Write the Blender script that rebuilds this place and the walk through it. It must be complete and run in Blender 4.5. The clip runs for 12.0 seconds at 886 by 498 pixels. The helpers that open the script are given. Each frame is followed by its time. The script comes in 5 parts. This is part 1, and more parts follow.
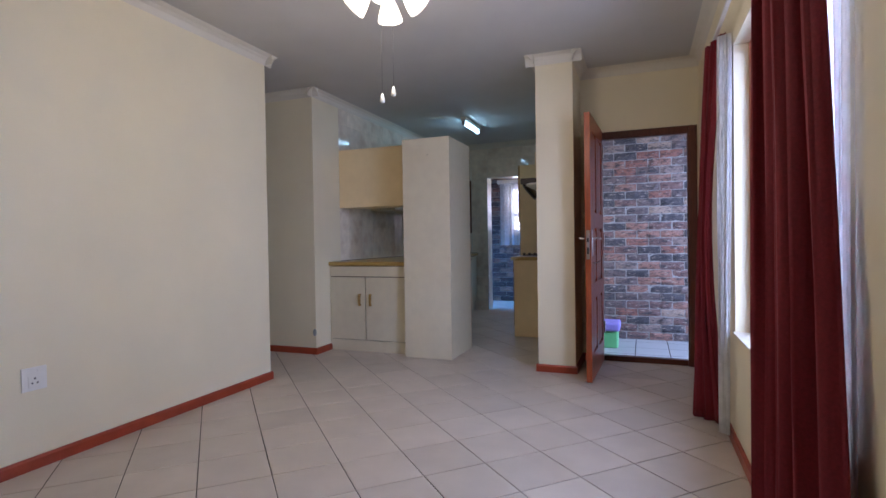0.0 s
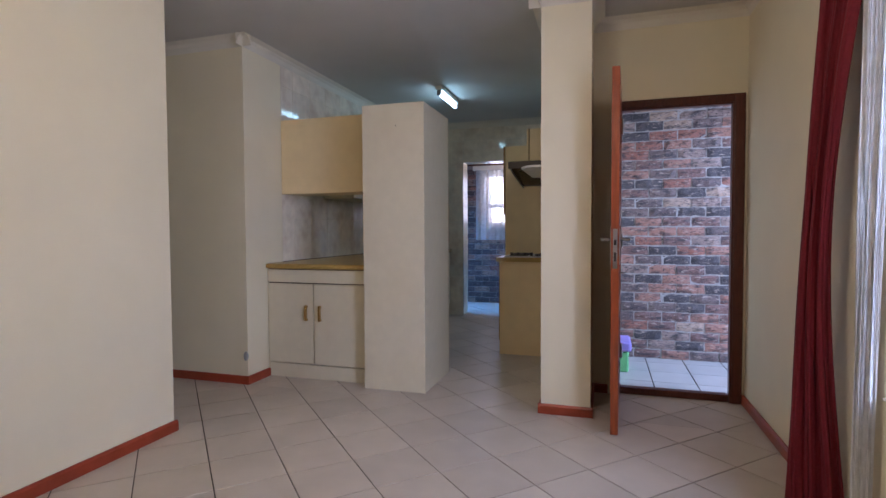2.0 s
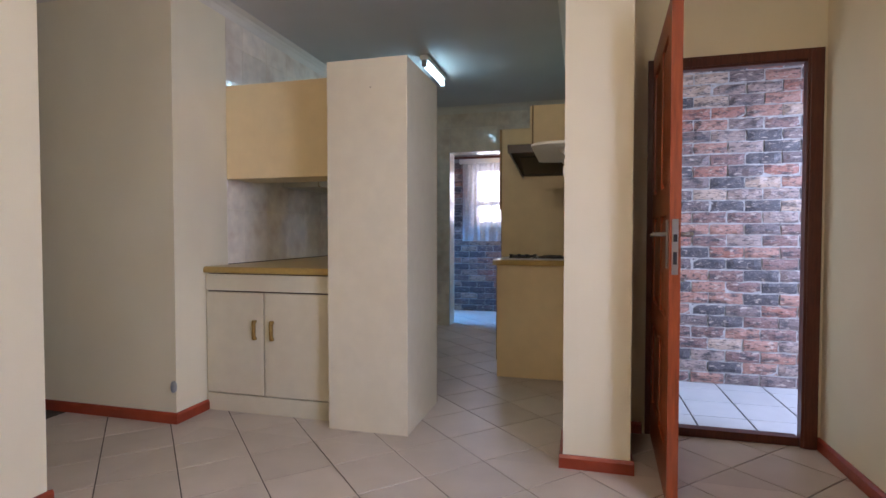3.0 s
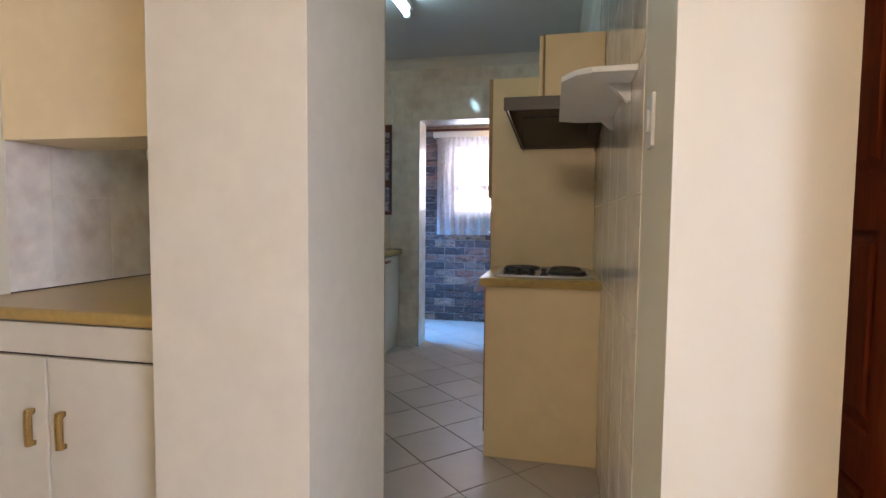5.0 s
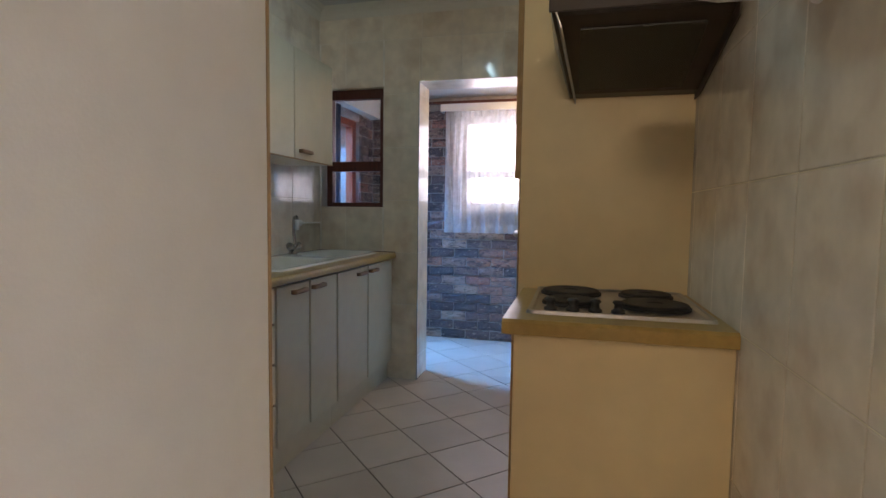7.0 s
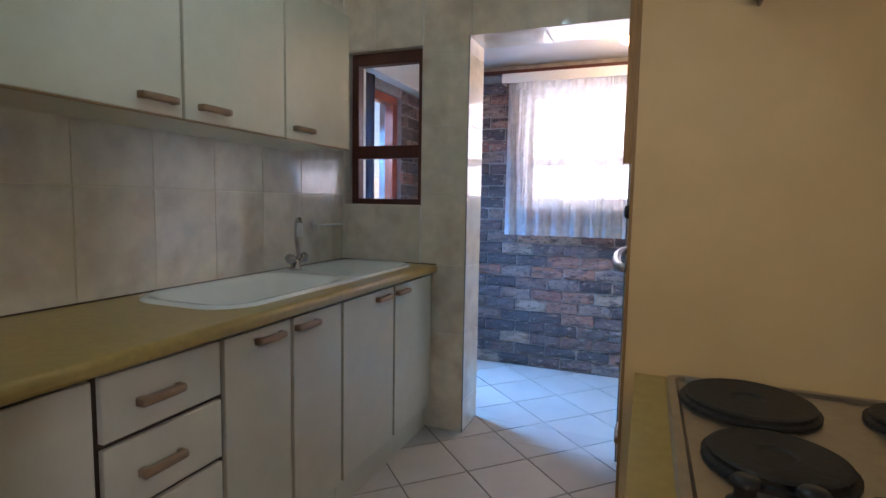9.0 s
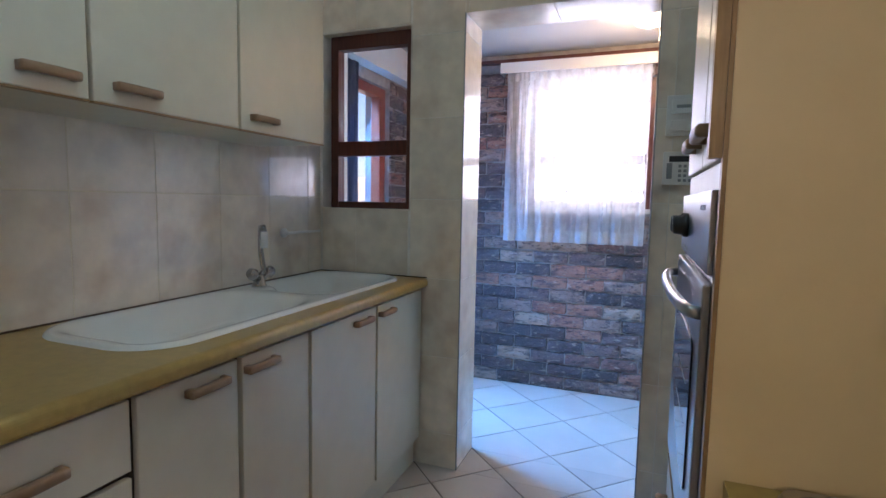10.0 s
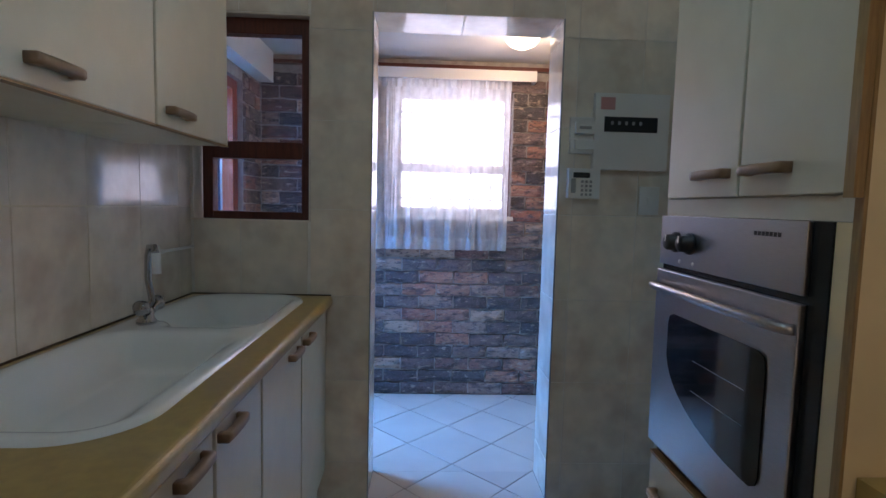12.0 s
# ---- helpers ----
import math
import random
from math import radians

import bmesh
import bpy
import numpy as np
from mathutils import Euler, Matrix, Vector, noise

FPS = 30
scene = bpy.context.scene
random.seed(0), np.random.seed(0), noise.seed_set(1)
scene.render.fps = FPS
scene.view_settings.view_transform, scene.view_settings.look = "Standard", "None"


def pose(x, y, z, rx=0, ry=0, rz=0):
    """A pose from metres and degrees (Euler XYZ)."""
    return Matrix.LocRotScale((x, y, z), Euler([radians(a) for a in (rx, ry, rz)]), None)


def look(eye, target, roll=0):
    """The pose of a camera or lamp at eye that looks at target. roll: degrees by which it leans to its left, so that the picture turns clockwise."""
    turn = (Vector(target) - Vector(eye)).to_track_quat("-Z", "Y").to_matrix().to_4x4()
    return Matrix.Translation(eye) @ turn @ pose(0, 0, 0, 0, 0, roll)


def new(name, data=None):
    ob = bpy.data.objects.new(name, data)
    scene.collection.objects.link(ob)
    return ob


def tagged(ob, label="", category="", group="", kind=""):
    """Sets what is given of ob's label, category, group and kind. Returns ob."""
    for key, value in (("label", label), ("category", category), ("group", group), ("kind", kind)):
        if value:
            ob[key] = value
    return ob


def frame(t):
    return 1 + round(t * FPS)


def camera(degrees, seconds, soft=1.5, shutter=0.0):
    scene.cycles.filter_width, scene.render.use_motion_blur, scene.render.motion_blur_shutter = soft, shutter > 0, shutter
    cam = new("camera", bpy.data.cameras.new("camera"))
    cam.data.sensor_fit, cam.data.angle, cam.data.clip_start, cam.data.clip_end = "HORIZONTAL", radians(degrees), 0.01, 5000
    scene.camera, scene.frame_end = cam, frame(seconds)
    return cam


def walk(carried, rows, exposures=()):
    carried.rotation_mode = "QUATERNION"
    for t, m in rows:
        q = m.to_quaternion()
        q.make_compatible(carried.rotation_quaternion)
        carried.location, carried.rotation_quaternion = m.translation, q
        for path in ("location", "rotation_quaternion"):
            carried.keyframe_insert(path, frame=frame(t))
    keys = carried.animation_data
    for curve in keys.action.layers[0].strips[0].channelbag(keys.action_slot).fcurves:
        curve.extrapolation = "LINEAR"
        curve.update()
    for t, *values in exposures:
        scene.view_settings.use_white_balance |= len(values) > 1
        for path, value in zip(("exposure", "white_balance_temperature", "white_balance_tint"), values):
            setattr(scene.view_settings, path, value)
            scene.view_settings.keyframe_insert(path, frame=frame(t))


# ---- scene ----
cam = camera(81.1, 12.0)
PATH = [
    (0, (0.219, 0.51, 1.096), (-0.5, 2.376, 1.066), -0.9),
    (0.5, (0.176, 0.764, 1.138), (-0.545, 2.629, 1.1), -0.8),
    (1, (0.092, 0.96, 1.177), (-0.618, 2.828, 1.11), -0.6),
    (1.5, (-0.09, 1.213, 1.192), (-0.748, 3.1, 1.119), -0.5),
    (2, (-0.227, 1.529, 1.157), (-0.817, 3.438, 1.086), -0.3),
    (2.5, (-0.385, 1.912, 1.112), (-0.912, 3.84, 1.048), -0.1),
    (3, (-0.523, 2.32, 1.101), (-1.037, 4.252, 1.045), 0.0),
    (3.5, (-0.61, 2.694, 1.145), (-1.104, 4.629, 1.055), 0.0),
    (5.5, (-0.868, 4.07, 1.2), (-1.29, 6.022, 1.077), 0.6),
    (6, (-0.927, 4.36, 1.199), (-1.355, 6.309, 1.074), 0.5),
    (6.5, (-0.978, 4.646, 1.184), (-1.411, 6.595, 1.059), 0.9),
    (7, (-0.998, 4.901, 1.185), (-1.484, 6.836, 1.046), 0.8),
    (7.5, (-1.027, 5.129, 1.2), (-1.596, 7.04, 1.043), 0.6),
    (9.5, (-1.223, 5.999, 1.247), (-1.965, 7.847, 1.067), 1.1),
    (10, (-1.293, 6.143, 1.257), (-2.001, 8.005, 1.076), 1.1),
    (10.5, (-1.413, 6.166, 1.241), (-1.934, 8.089, 1.066), 1.5),
    (11, (-1.545, 6.19, 1.238), (-1.84, 8.162, 1.079), 1.4),
    (11.5, (-1.7, 6.176, 1.264), (-1.8, 8.167, 1.098), 1.4),
    (12, (-1.826, 6.158, 1.291), (-1.748, 8.15, 1.128), 1.4),
]
EXPOSURES = [(0.0, -0.6, 5400, 29), (1.5, -0.56, 5500, 29), (2.5, -0.42, 5900, 30), (3.5, 0.0, 6000, 30), (5.5, 0.3, 6150, 29), (6.5, 0.13, 6450, 30), (7.5, 0.08, 6550, 31),
             (9.5, 0.45, 6200, 32), (10.5, 0.5, 5950, 32), (12.0, -0.06, 6000, 34)]
walk(cam, [(t, look(eye, target, roll)) for t, eye, target, roll in PATH], EXPOSURES)

# strengths of the lights
SKY, SUN = 0.15, 5.0
DAY_LIVING, DAY_BACK, DAY_SIDE, DAY_PORCH = 172, 14, 32, 400
DOME, FAN = 6, 9.0
GLOW_SHADE, GLOW_TUBE, GLOW_DOME = 2.6, 17, 5

# ---- world, sun, exposure ----
world = bpy.data.worlds.new("sky")
scene.world = world
world.use_nodes = True
wn = world.node_tree
sky = wn.nodes.new("ShaderNodeTexSky")
sky.sky_type, sky.sun_disc = "NISHITA", False
sky.sun_elevation, sky.sun_rotation = radians(40), radians(191.3)
sky_out = wn.nodes["Background"]
sky_out.inputs["Strength"].default_value = SKY
wn.links.new(sky.outputs[0], sky_out.inputs["Color"])
sun = new("sun", bpy.data.lights.new("sun", "SUN"))
sun.data.energy, sun.data.angle, sun.data.color = SUN, radians(0.5), (1.0, 0.95, 0.86)
sun.matrix_world = look((0, 0, 0), (0.150, 0.751, -0.643))


def area(name, m, w, h, watts, colour, spread=180):
    lamp = new(name, bpy.data.lights.new(name, "AREA"))
    lamp.data.shape, lamp.data.size, lamp.data.size_y = "RECTANGLE", w, h
    lamp.data.energy, lamp.data.color, lamp.data.spread = watts, colour, radians(spread)
    lamp.matrix_world = m
    return lamp


# daylight standing in the openings
area("daylight_living", look((1.45, 2.3, 1.6), (-1.2, 1.65, 0.7)), 1.6, 1.7, DAY_LIVING, (0.68, 0.82, 1.0))
area("daylight_back", look((-1.62, 9.95, 1.66), (-1.62, 8.0, 1.2)), 0.74, 0.82, DAY_BACK, (0.92, 0.94, 1.0))
area("daylight_side", look((-3.22, 9.02, 1.78), (-1.6, 8.75, 0.0)), 0.6, 0.42, DAY_SIDE, (0.11, 0.44, 1.0), 95)
area("daylight_porch", look((3.3, 5.2, 1.9), (0.3, 6.55, 0.9)), 1.4, 1.8, DAY_PORCH, (0.55, 0.75, 1.0))


def bulb(name, at, watts, colour, radius=0.03):
    lamp = new(name, bpy.data.lights.new(name, "POINT"))
    lamp.data.energy, lamp.data.color, lamp.data.shadow_soft_size = watts, colour, radius
    lamp.location = at
    return lamp


bulb("dome_bulb", (-1.30, 9.08, 2.13), DOME, (1.0, 0.72, 0.38), 0.04)
for bx, by in ((-0.14, 0.0), (0.14, 0.0), (0.0, -0.14), (0.0, 0.14)):
    bulb("fan_bulb", (-0.88 + bx * 1.2, 2.68 + by * 1.2, 2.085), FAN, (1.0, 0.85, 0.54), 0.08)

# ---- materials ----


def mat(name, colour, rough=0.5, metal=0.0, noise_scale=0.0, vary=0.08, bump=0.0, bump_scale=60.0, spec=0.5,
        stain=None, stain_scale=1.5, stain_amount=0.5, per_object=0.0, coat=0.0, stretch=None):
    m = bpy.data.materials.new(name)
    m.use_nodes = True
    nt = m.node_tree
    b = nt.nodes["Principled BSDF"]
    b.inputs["Roughness"].default_value, b.inputs["Metallic"].default_value = rough, metal
    b.inputs["Specular IOR Level"].default_value, b.inputs["Coat Weight"].default_value = spec, coat
    b.inputs["Base Color"].default_value = (*colour, 1)
    coords = nt.nodes.new("ShaderNodeNewGeometry").outputs["Position"]
    if stretch:
        mp = nt.nodes.new("ShaderNodeMapping")
        mp.inputs["Scale"].default_value = stretch
        nt.links.new(coords, mp.inputs["Vector"])
        coords = mp.outputs[0]
    col = None

    def mixed(a, bcol, fac_socket):
        mx = nt.nodes.new("ShaderNodeMix")
        mx.data_type = "RGBA"
        for sock, v in ((mx.inputs["A"], a), (mx.inputs["B"], bcol)):
            if isinstance(v, tuple):
                sock.default_value = (*v, 1)
            else:
                nt.links.new(v, sock)
        nt.links.new(fac_socket, mx.inputs["Factor"])
        return mx.outputs["Result"]

    def noisy(scale, detail=6.0):
        n = nt.nodes.new("ShaderNodeTexNoise")
        n.inputs["Scale"].default_value, n.inputs["Detail"].default_value = scale, detail
        nt.links.new(coords, n.inputs["Vector"])
        return n.outputs["Fac"]

    def ramp(fac, lo, hi, top=1.0):
        r = nt.nodes.new("ShaderNodeMapRange")
        r.inputs["From Min"].default_value, r.inputs["From Max"].default_value = lo, hi
        r.inputs["To Max"].default_value = top
        nt.links.new(fac, r.inputs["Value"])
        return r.outputs[0]

    if noise_scale:
        dark = tuple(c * (1 - vary) for c in colour)
        light = tuple(min(1, c * (1 + vary)) for c in colour)
        col = mixed(dark, light, ramp(noisy(noise_scale), 0.3, 0.7))
    if stain:
        col = mixed(col or colour, stain, ramp(noisy(stain_scale, 3.0), 0.5, 0.75, stain_amount))
    if per_object:
        info = nt.nodes.new("ShaderNodeObjectInfo").outputs["Random"]
        hsv = nt.nodes.new("ShaderNodeHueSaturation")
        hsv.inputs["Fac"].default_value = 1
        val = nt.nodes.new("ShaderNodeMapRange")
        val.inputs["To Min"].default_value, val.inputs["To Max"].default_value = 1 - per_object, 1 + per_object
        nt.links.new(info, val.inputs["Value"])
        nt.links.new(val.outputs[0], hsv.inputs["Value"])
        if col:
            nt.links.new(col, hsv.inputs["Color"])
        else:
            hsv.inputs["Color"].default_value = (*colour, 1)
        col = hsv.outputs[0]
    if col:
        nt.links.new(col, b.inputs["Base Color"])
    if bump:
        bp = nt.nodes.new("ShaderNodeBump")
        bp.inputs["Strength"].default_value, bp.inputs["Distance"].default_value = bump, 0.004
        nt.links.new(noisy(bump_scale), bp.inputs["Height"])
        nt.links.new(bp.outputs[0], b.inputs["Normal"])
    return m


M = {}
M["paint"] = mat("cream_wall_paint", (0.78, 0.705, 0.505), 0.55, noise_scale=2.5, vary=0.03, bump=0.09, bump_scale=90, stain=(0.69, 0.60, 0.44), stain_scale=1.1, stain_amount=0.25)
# off-white taken down to grey: the weaker light overhead is put into the colour
M["ceiling"] = mat("dimmed_ceiling_paint", (0.56, 0.545, 0.51), 0.7, noise_scale=3, vary=0.03, bump=0.15, bump_scale=90)
M["cornice"] = mat("cornice_plaster", (0.70, 0.66, 0.56), 0.6, noise_scale=5, vary=0.03)
M["skirting"] = mat("red_oxide_paint", (0.30, 0.045, 0.016), 0.35, noise_scale=9, vary=0.18, bump=0.3, bump_scale=50, stain=(0.2, 0.03, 0.012), stain_scale=6)
M["floor_tile"] = mat("floor_tile_glaze", (0.53, 0.46, 0.385), 0.36, noise_scale=5, vary=0.06, bump=0.06, bump_scale=35, stain=(0.47, 0.40, 0.33), stain_scale=2.2, stain_amount=0.6, per_object=0.08)
M["grout"] = mat("dark_grout", (0.075, 0.063, 0.052), 0.9, noise_scale=20, vary=0.25)
M["wall_tile"] = mat("marbled_wall_tile", (0.82, 0.74, 0.61), 0.06, noise_scale=11, vary=0.10, stain=(0.60, 0.46, 0.34), stain_scale=6.5, stain_amount=0.65, per_object=0.06, bump=0.02, bump_scale=14)
M["tile_grout"] = mat("pale_grout", (0.78, 0.74, 0.66), 0.85, noise_scale=15, vary=0.1)
M["laminate"] = mat("cream_laminate", (0.66, 0.595, 0.44), 0.38, noise_scale=14, vary=0.03, bump=0.08, bump_scale=220, stain=(0.56, 0.45, 0.31), stain_scale=1.7, stain_amount=0.3)
M["worktop"] = mat("mustard_laminate", (0.43, 0.28, 0.075), 0.28, noise_scale=45, vary=0.10, stain=(0.33, 0.23, 0.08), stain_scale=3, stain_amount=0.4)
M["edge_wood"] = mat("wood_edging", (0.36, 0.21, 0.075), 0.4, noise_scale=30, vary=0.2, stretch=(6, 6, 0.6))
# the cream laminate again, lighter and yellower: warm room light painted into it
M["panel"] = mat("warm_lit_laminate", (0.82, 0.645, 0.36), 0.40, noise_scale=11, vary=0.03, bump=0.08, bump_scale=220, stain=(0.62, 0.45, 0.26), stain_scale=1.4, stain_amount=0.3)
# carcass colour with the shade between fronts painted in; also sealant and screw cap
M["gap"] = mat("gap_shade_and_seal", (0.085, 0.052, 0.03), 0.7, noise_scale=20, vary=0.2)
M["handle"] = mat("turned_wood_handle", (0.30, 0.175, 0.09), 0.4, noise_scale=60, vary=0.15, stretch=(1, 0.3, 1))
M["steel"] = mat("brushed_steel", (0.47, 0.46, 0.46), 0.30, 1.0, noise_scale=40, vary=0.08, stretch=(1, 1, 30))
M["chrome"] = mat("chrome", (0.42, 0.42, 0.43), 0.10, 1.0)
M["black"] = mat("black_enamel", (0.012, 0.012, 0.013), 0.25, noise_scale=12, vary=0.3)
M["iron"] = mat("cast_iron_plate", (0.02, 0.018, 0.017), 0.55, noise_scale=70, vary=0.3, bump=0.3, bump_scale=120)
M["oven_glass"] = mat("dark_oven_glass", (0.012, 0.012, 0.014), 0.06, spec=0.7)
M["hood"] = mat("brown_enamel", (0.045, 0.030, 0.022), 0.35, noise_scale=8, vary=0.2)
M["acrylic"] = mat("white_acrylic", (0.82, 0.82, 0.76), 0.16, noise_scale=3, vary=0.02, coat=0.3)
M["plastic"] = mat("white_plastic", (0.78, 0.77, 0.72), 0.35, noise_scale=5, vary=0.03)
M["grey_plastic"] = mat("grey_plastic", (0.30, 0.31, 0.30), 0.4)
M["dark_plastic"] = mat("dark_plastic", (0.025, 0.025, 0.027), 0.35)
M["pink_paper"] = mat("pink_notice", (0.62, 0.32, 0.30), 0.7)
M["door_wood"] = mat("varnished_meranti", (0.30, 0.062, 0.016), 0.30, noise_scale=16, vary=0.3, bump=0.12, bump_scale=60, stretch=(5, 5, 0.5), stain=(0.19, 0.035, 0.01), stain_scale=2.5)
M["frame_wood"] = mat("dark_meranti", (0.10, 0.024, 0.012), 0.35, noise_scale=18, vary=0.3, bump=0.12, bump_scale=60, stretch=(5, 5, 0.6))
M["win_wood"] = mat("red_varnished_wood", (0.33, 0.055, 0.022), 0.32, noise_scale=16, vary=0.22, stretch=(5, 5, 0.6), bump=0.1, bump_scale=60)
M["curtain"] = mat("crimson_curtain", (0.19, 0.008, 0.016), 0.8, noise_scale=120, vary=0.15, bump=0.2, bump_scale=400)
M["brick_mortar"] = mat("grey_mortar", (0.36, 0.33, 0.31), 0.95, noise_scale=25, vary=0.2, bump=0.6, bump_scale=90)
M["porch_tile"] = mat("porch_tile_glaze", (0.44, 0.43, 0.42), 0.3, noise_scale=6, vary=0.05, per_object=0.04)
M["green"] = mat("green_plastic", (0.16, 0.50, 0.20), 0.4, noise_scale=8, vary=0.06)
M["purple"] = mat("lilac_plastic", (0.30, 0.24, 0.60), 0.4, noise_scale=8, vary=0.06)
M["white_metal"] = mat("white_painted_steel", (0.80, 0.80, 0.78), 0.4)
M["soil"] = mat("dry_ground", (0.30, 0.24, 0.17), 0.95, noise_scale=1.2, vary=0.2, bump=0.6, bump_scale=30, stain=(0.16, 0.16, 0.07), stain_scale=0.6)
M["leaf"] = mat("shrub_leaf", (0.07, 0.11, 0.035), 0.6, noise_scale=4, vary=0.35)
M["bark"] = mat("bark", (0.12, 0.085, 0.06), 0.9, noise_scale=20, vary=0.3)
M["plaster_out"] = mat("pale_garden_wall", (0.62, 0.55, 0.44), 0.85, noise_scale=3, vary=0.07, bump=0.4, bump_scale=50)
M["brass"] = mat("brass", (0.60, 0.42, 0.16), 0.25, 1.0)


def see_through(name, colour, weight, rough=0.8, trans=0.5):
    """Thin cloth: part open weave, part scattering cloth."""
    m = bpy.data.materials.new(name)
    m.use_nodes = True
    nt = m.node_tree
    out = nt.nodes["Material Output"]
    nt.nodes.remove(nt.nodes["Principled BSDF"])
    d, tl, tr = (nt.nodes.new("ShaderNodeBsdf" + k) for k in ("Diffuse", "Translucent", "Transparent"))
    d.inputs[0].default_value = tl.inputs[0].default_value = (*colour, 1)
    m1, m2 = nt.nodes.new("ShaderNodeMixShader"), nt.nodes.new("ShaderNodeMixShader")
    m1.inputs[0].default_value = trans
    nt.links.new(d.outputs[0], m1.inputs[1])
    nt.links.new(tl.outputs[0], m1.inputs[2])
    n = nt.nodes.new("ShaderNodeTexNoise")
    n.inputs["Scale"].default_value = 25
    r = nt.nodes.new("ShaderNodeMapRange")
    r.inputs["From Min"].default_value, r.inputs["From Max"].default_value = 0.35, 0.65
    r.inputs["To Min"].default_value, r.inputs["To Max"].default_value = max(0, weight - 0.05), min(1, weight + 0.05)
    nt.links.new(nt.nodes.new("ShaderNodeNewGeometry").outputs["Position"], n.inputs["Vector"])
    nt.links.new(n.outputs["Fac"], r.inputs["Value"])
    nt.links.new(r.outputs[0], m2.inputs[0])
    nt.links.new(tr.outputs[0], m2.inputs[1])
    nt.links.new(m1.outputs[0], m2.inputs[2])
    nt.links.new(m2.outputs[0], out.inputs["Surface"])
    return m


M["lace"] = see_through("white_lace", (0.92, 0.92, 0.90), 0.62, trans=0.6)
M["lining"] = see_through("white_lining", (0.92, 0.92, 0.91), 0.93, trans=0.5)
M["blind"] = see_through("dark_striped_curtain", (0.10, 0.12, 0.18), 0.95, trans=0.2)


def glow(name, colour, strength):
    m = bpy.data.materials.new(name)
    m.use_nodes = True
    b = m.node_tree.nodes["Principled BSDF"]
    b.inputs["Base Color"].default_value = (0.85, 0.85, 0.85, 1)
    b.inputs["Emission Color"].default_value = (*colour, 1)
    b.inputs["Emission Strength"].default_value = strength
    return m


M["shade_glow"] = glow("lit_frosted_glass", (1.0, 0.84, 0.50), GLOW_SHADE)
M["tube_lit"] = glow("lit_tube", (0.52, 0.93, 1.0), GLOW_TUBE)
M["dome_lit"] = glow("lit_dome", (1.0, 0.80, 0.45), GLOW_DOME)


def glass(name):
    m = bpy.data.materials.new(name)
    m.use_nodes = True
    b = m.node_tree.nodes["Principled BSDF"]
    b.inputs["Base Color"].default_value = (0.97, 0.99, 1.0, 1)
    b.inputs["Roughness"].default_value, b.inputs["Transmission Weight"].default_value = 0.0, 1.0
    b.inputs["IOR"].default_value = 1.45
    return m


M["glass"] = glass("window_glass")


def brick_material():
    """Rustic clinker: each brick picks a tone, with burnt patches and a rough face."""
    m = mat("clinker_brick", (0.2, 0.1, 0.08), 0.62, bump=0.9, bump_scale=55)
    nt = m.node_tree
    b = nt.nodes["Principled BSDF"]
    info = nt.nodes.new("ShaderNodeObjectInfo").outputs["Random"]
    cr = nt.nodes.new("ShaderNodeValToRGB")
    cr.color_ramp.interpolation = "CONSTANT"
    tones = [(0.0, (0.20, 0.105, 0.09)), (0.13, (0.080, 0.066, 0.070)), (0.26, (0.34, 0.165, 0.12)), (0.38, (0.17, 0.115, 0.105)),
             (0.52, (0.068, 0.056, 0.060)), (0.64, (0.29, 0.20, 0.17)), (0.74, (0.135, 0.092, 0.088)), (0.86, (0.42, 0.29, 0.22)), (0.94, (0.30, 0.12, 0.085))]
    el = cr.color_ramp.elements
    while len(el) < len(tones):
        el.new(0.5)
    for e, (p, c) in zip(el, tones):
        e.position, e.color = p, (*c, 1)
    nt.links.new(info, cr.inputs[0])
    flat = nt.nodes.new("ShaderNodeMapping")
    flat.inputs["Scale"].default_value = (0.7, 0.7, 2.0)
    nt.links.new(nt.nodes.new("ShaderNodeNewGeometry").outputs["Position"], flat.inputs["Vector"])
    geo = flat.outputs[0]
    for scale, lo, hi, top, colour in ((12, 0.50, 0.64, 0.85, (0.036, 0.032, 0.036)), (46, 0.54, 0.64, 0.85, (0.034, 0.028, 0.03)), (27, 0.59, 0.68, 0.8, (0.45, 0.35, 0.29)), (110, 0.58, 0.68, 0.6, (0.40, 0.32, 0.28))):
        n = nt.nodes.new("ShaderNodeTexNoise")
        n.inputs["Scale"].default_value, n.inputs["Detail"].default_value = scale, 5
        nt.links.new(geo, n.inputs["Vector"])
        r = nt.nodes.new("ShaderNodeMapRange")
        r.inputs["From Min"].default_value, r.inputs["From Max"].default_value, r.inputs["To Max"].default_value = lo, hi, top
        nt.links.new(n.outputs["Fac"], r.inputs["Value"])
        mx = nt.nodes.new("ShaderNodeMix")
        mx.data_type = "RGBA"
        prev = b.inputs["Base Color"].links[0].from_socket if b.inputs["Base Color"].links else cr.outputs[0]
        nt.links.new(prev, mx.inputs["A"])
        mx.inputs["B"].default_value = (*colour, 1)
        nt.links.new(r.outputs[0], mx.inputs["Factor"])
        nt.links.new(mx.outputs["Result"], b.inputs["Base Color"])
    return m


M["brick"] = brick_material()

# ---- mesh helpers ----


def box(bm, x0, x1, y0, y1, z0, z1):
    v = [bm.verts.new((x, y, z)) for x in (x0, x1) for y in (y0, y1) for z in (z0, z1)]
    for f in ((0, 1, 3, 2), (4, 6, 7, 5), (0, 4, 5, 1), (2, 3, 7, 6), (0, 2, 6, 4), (1, 5, 7, 3)):
        bm.faces.new([v[i] for i in f])
    return v


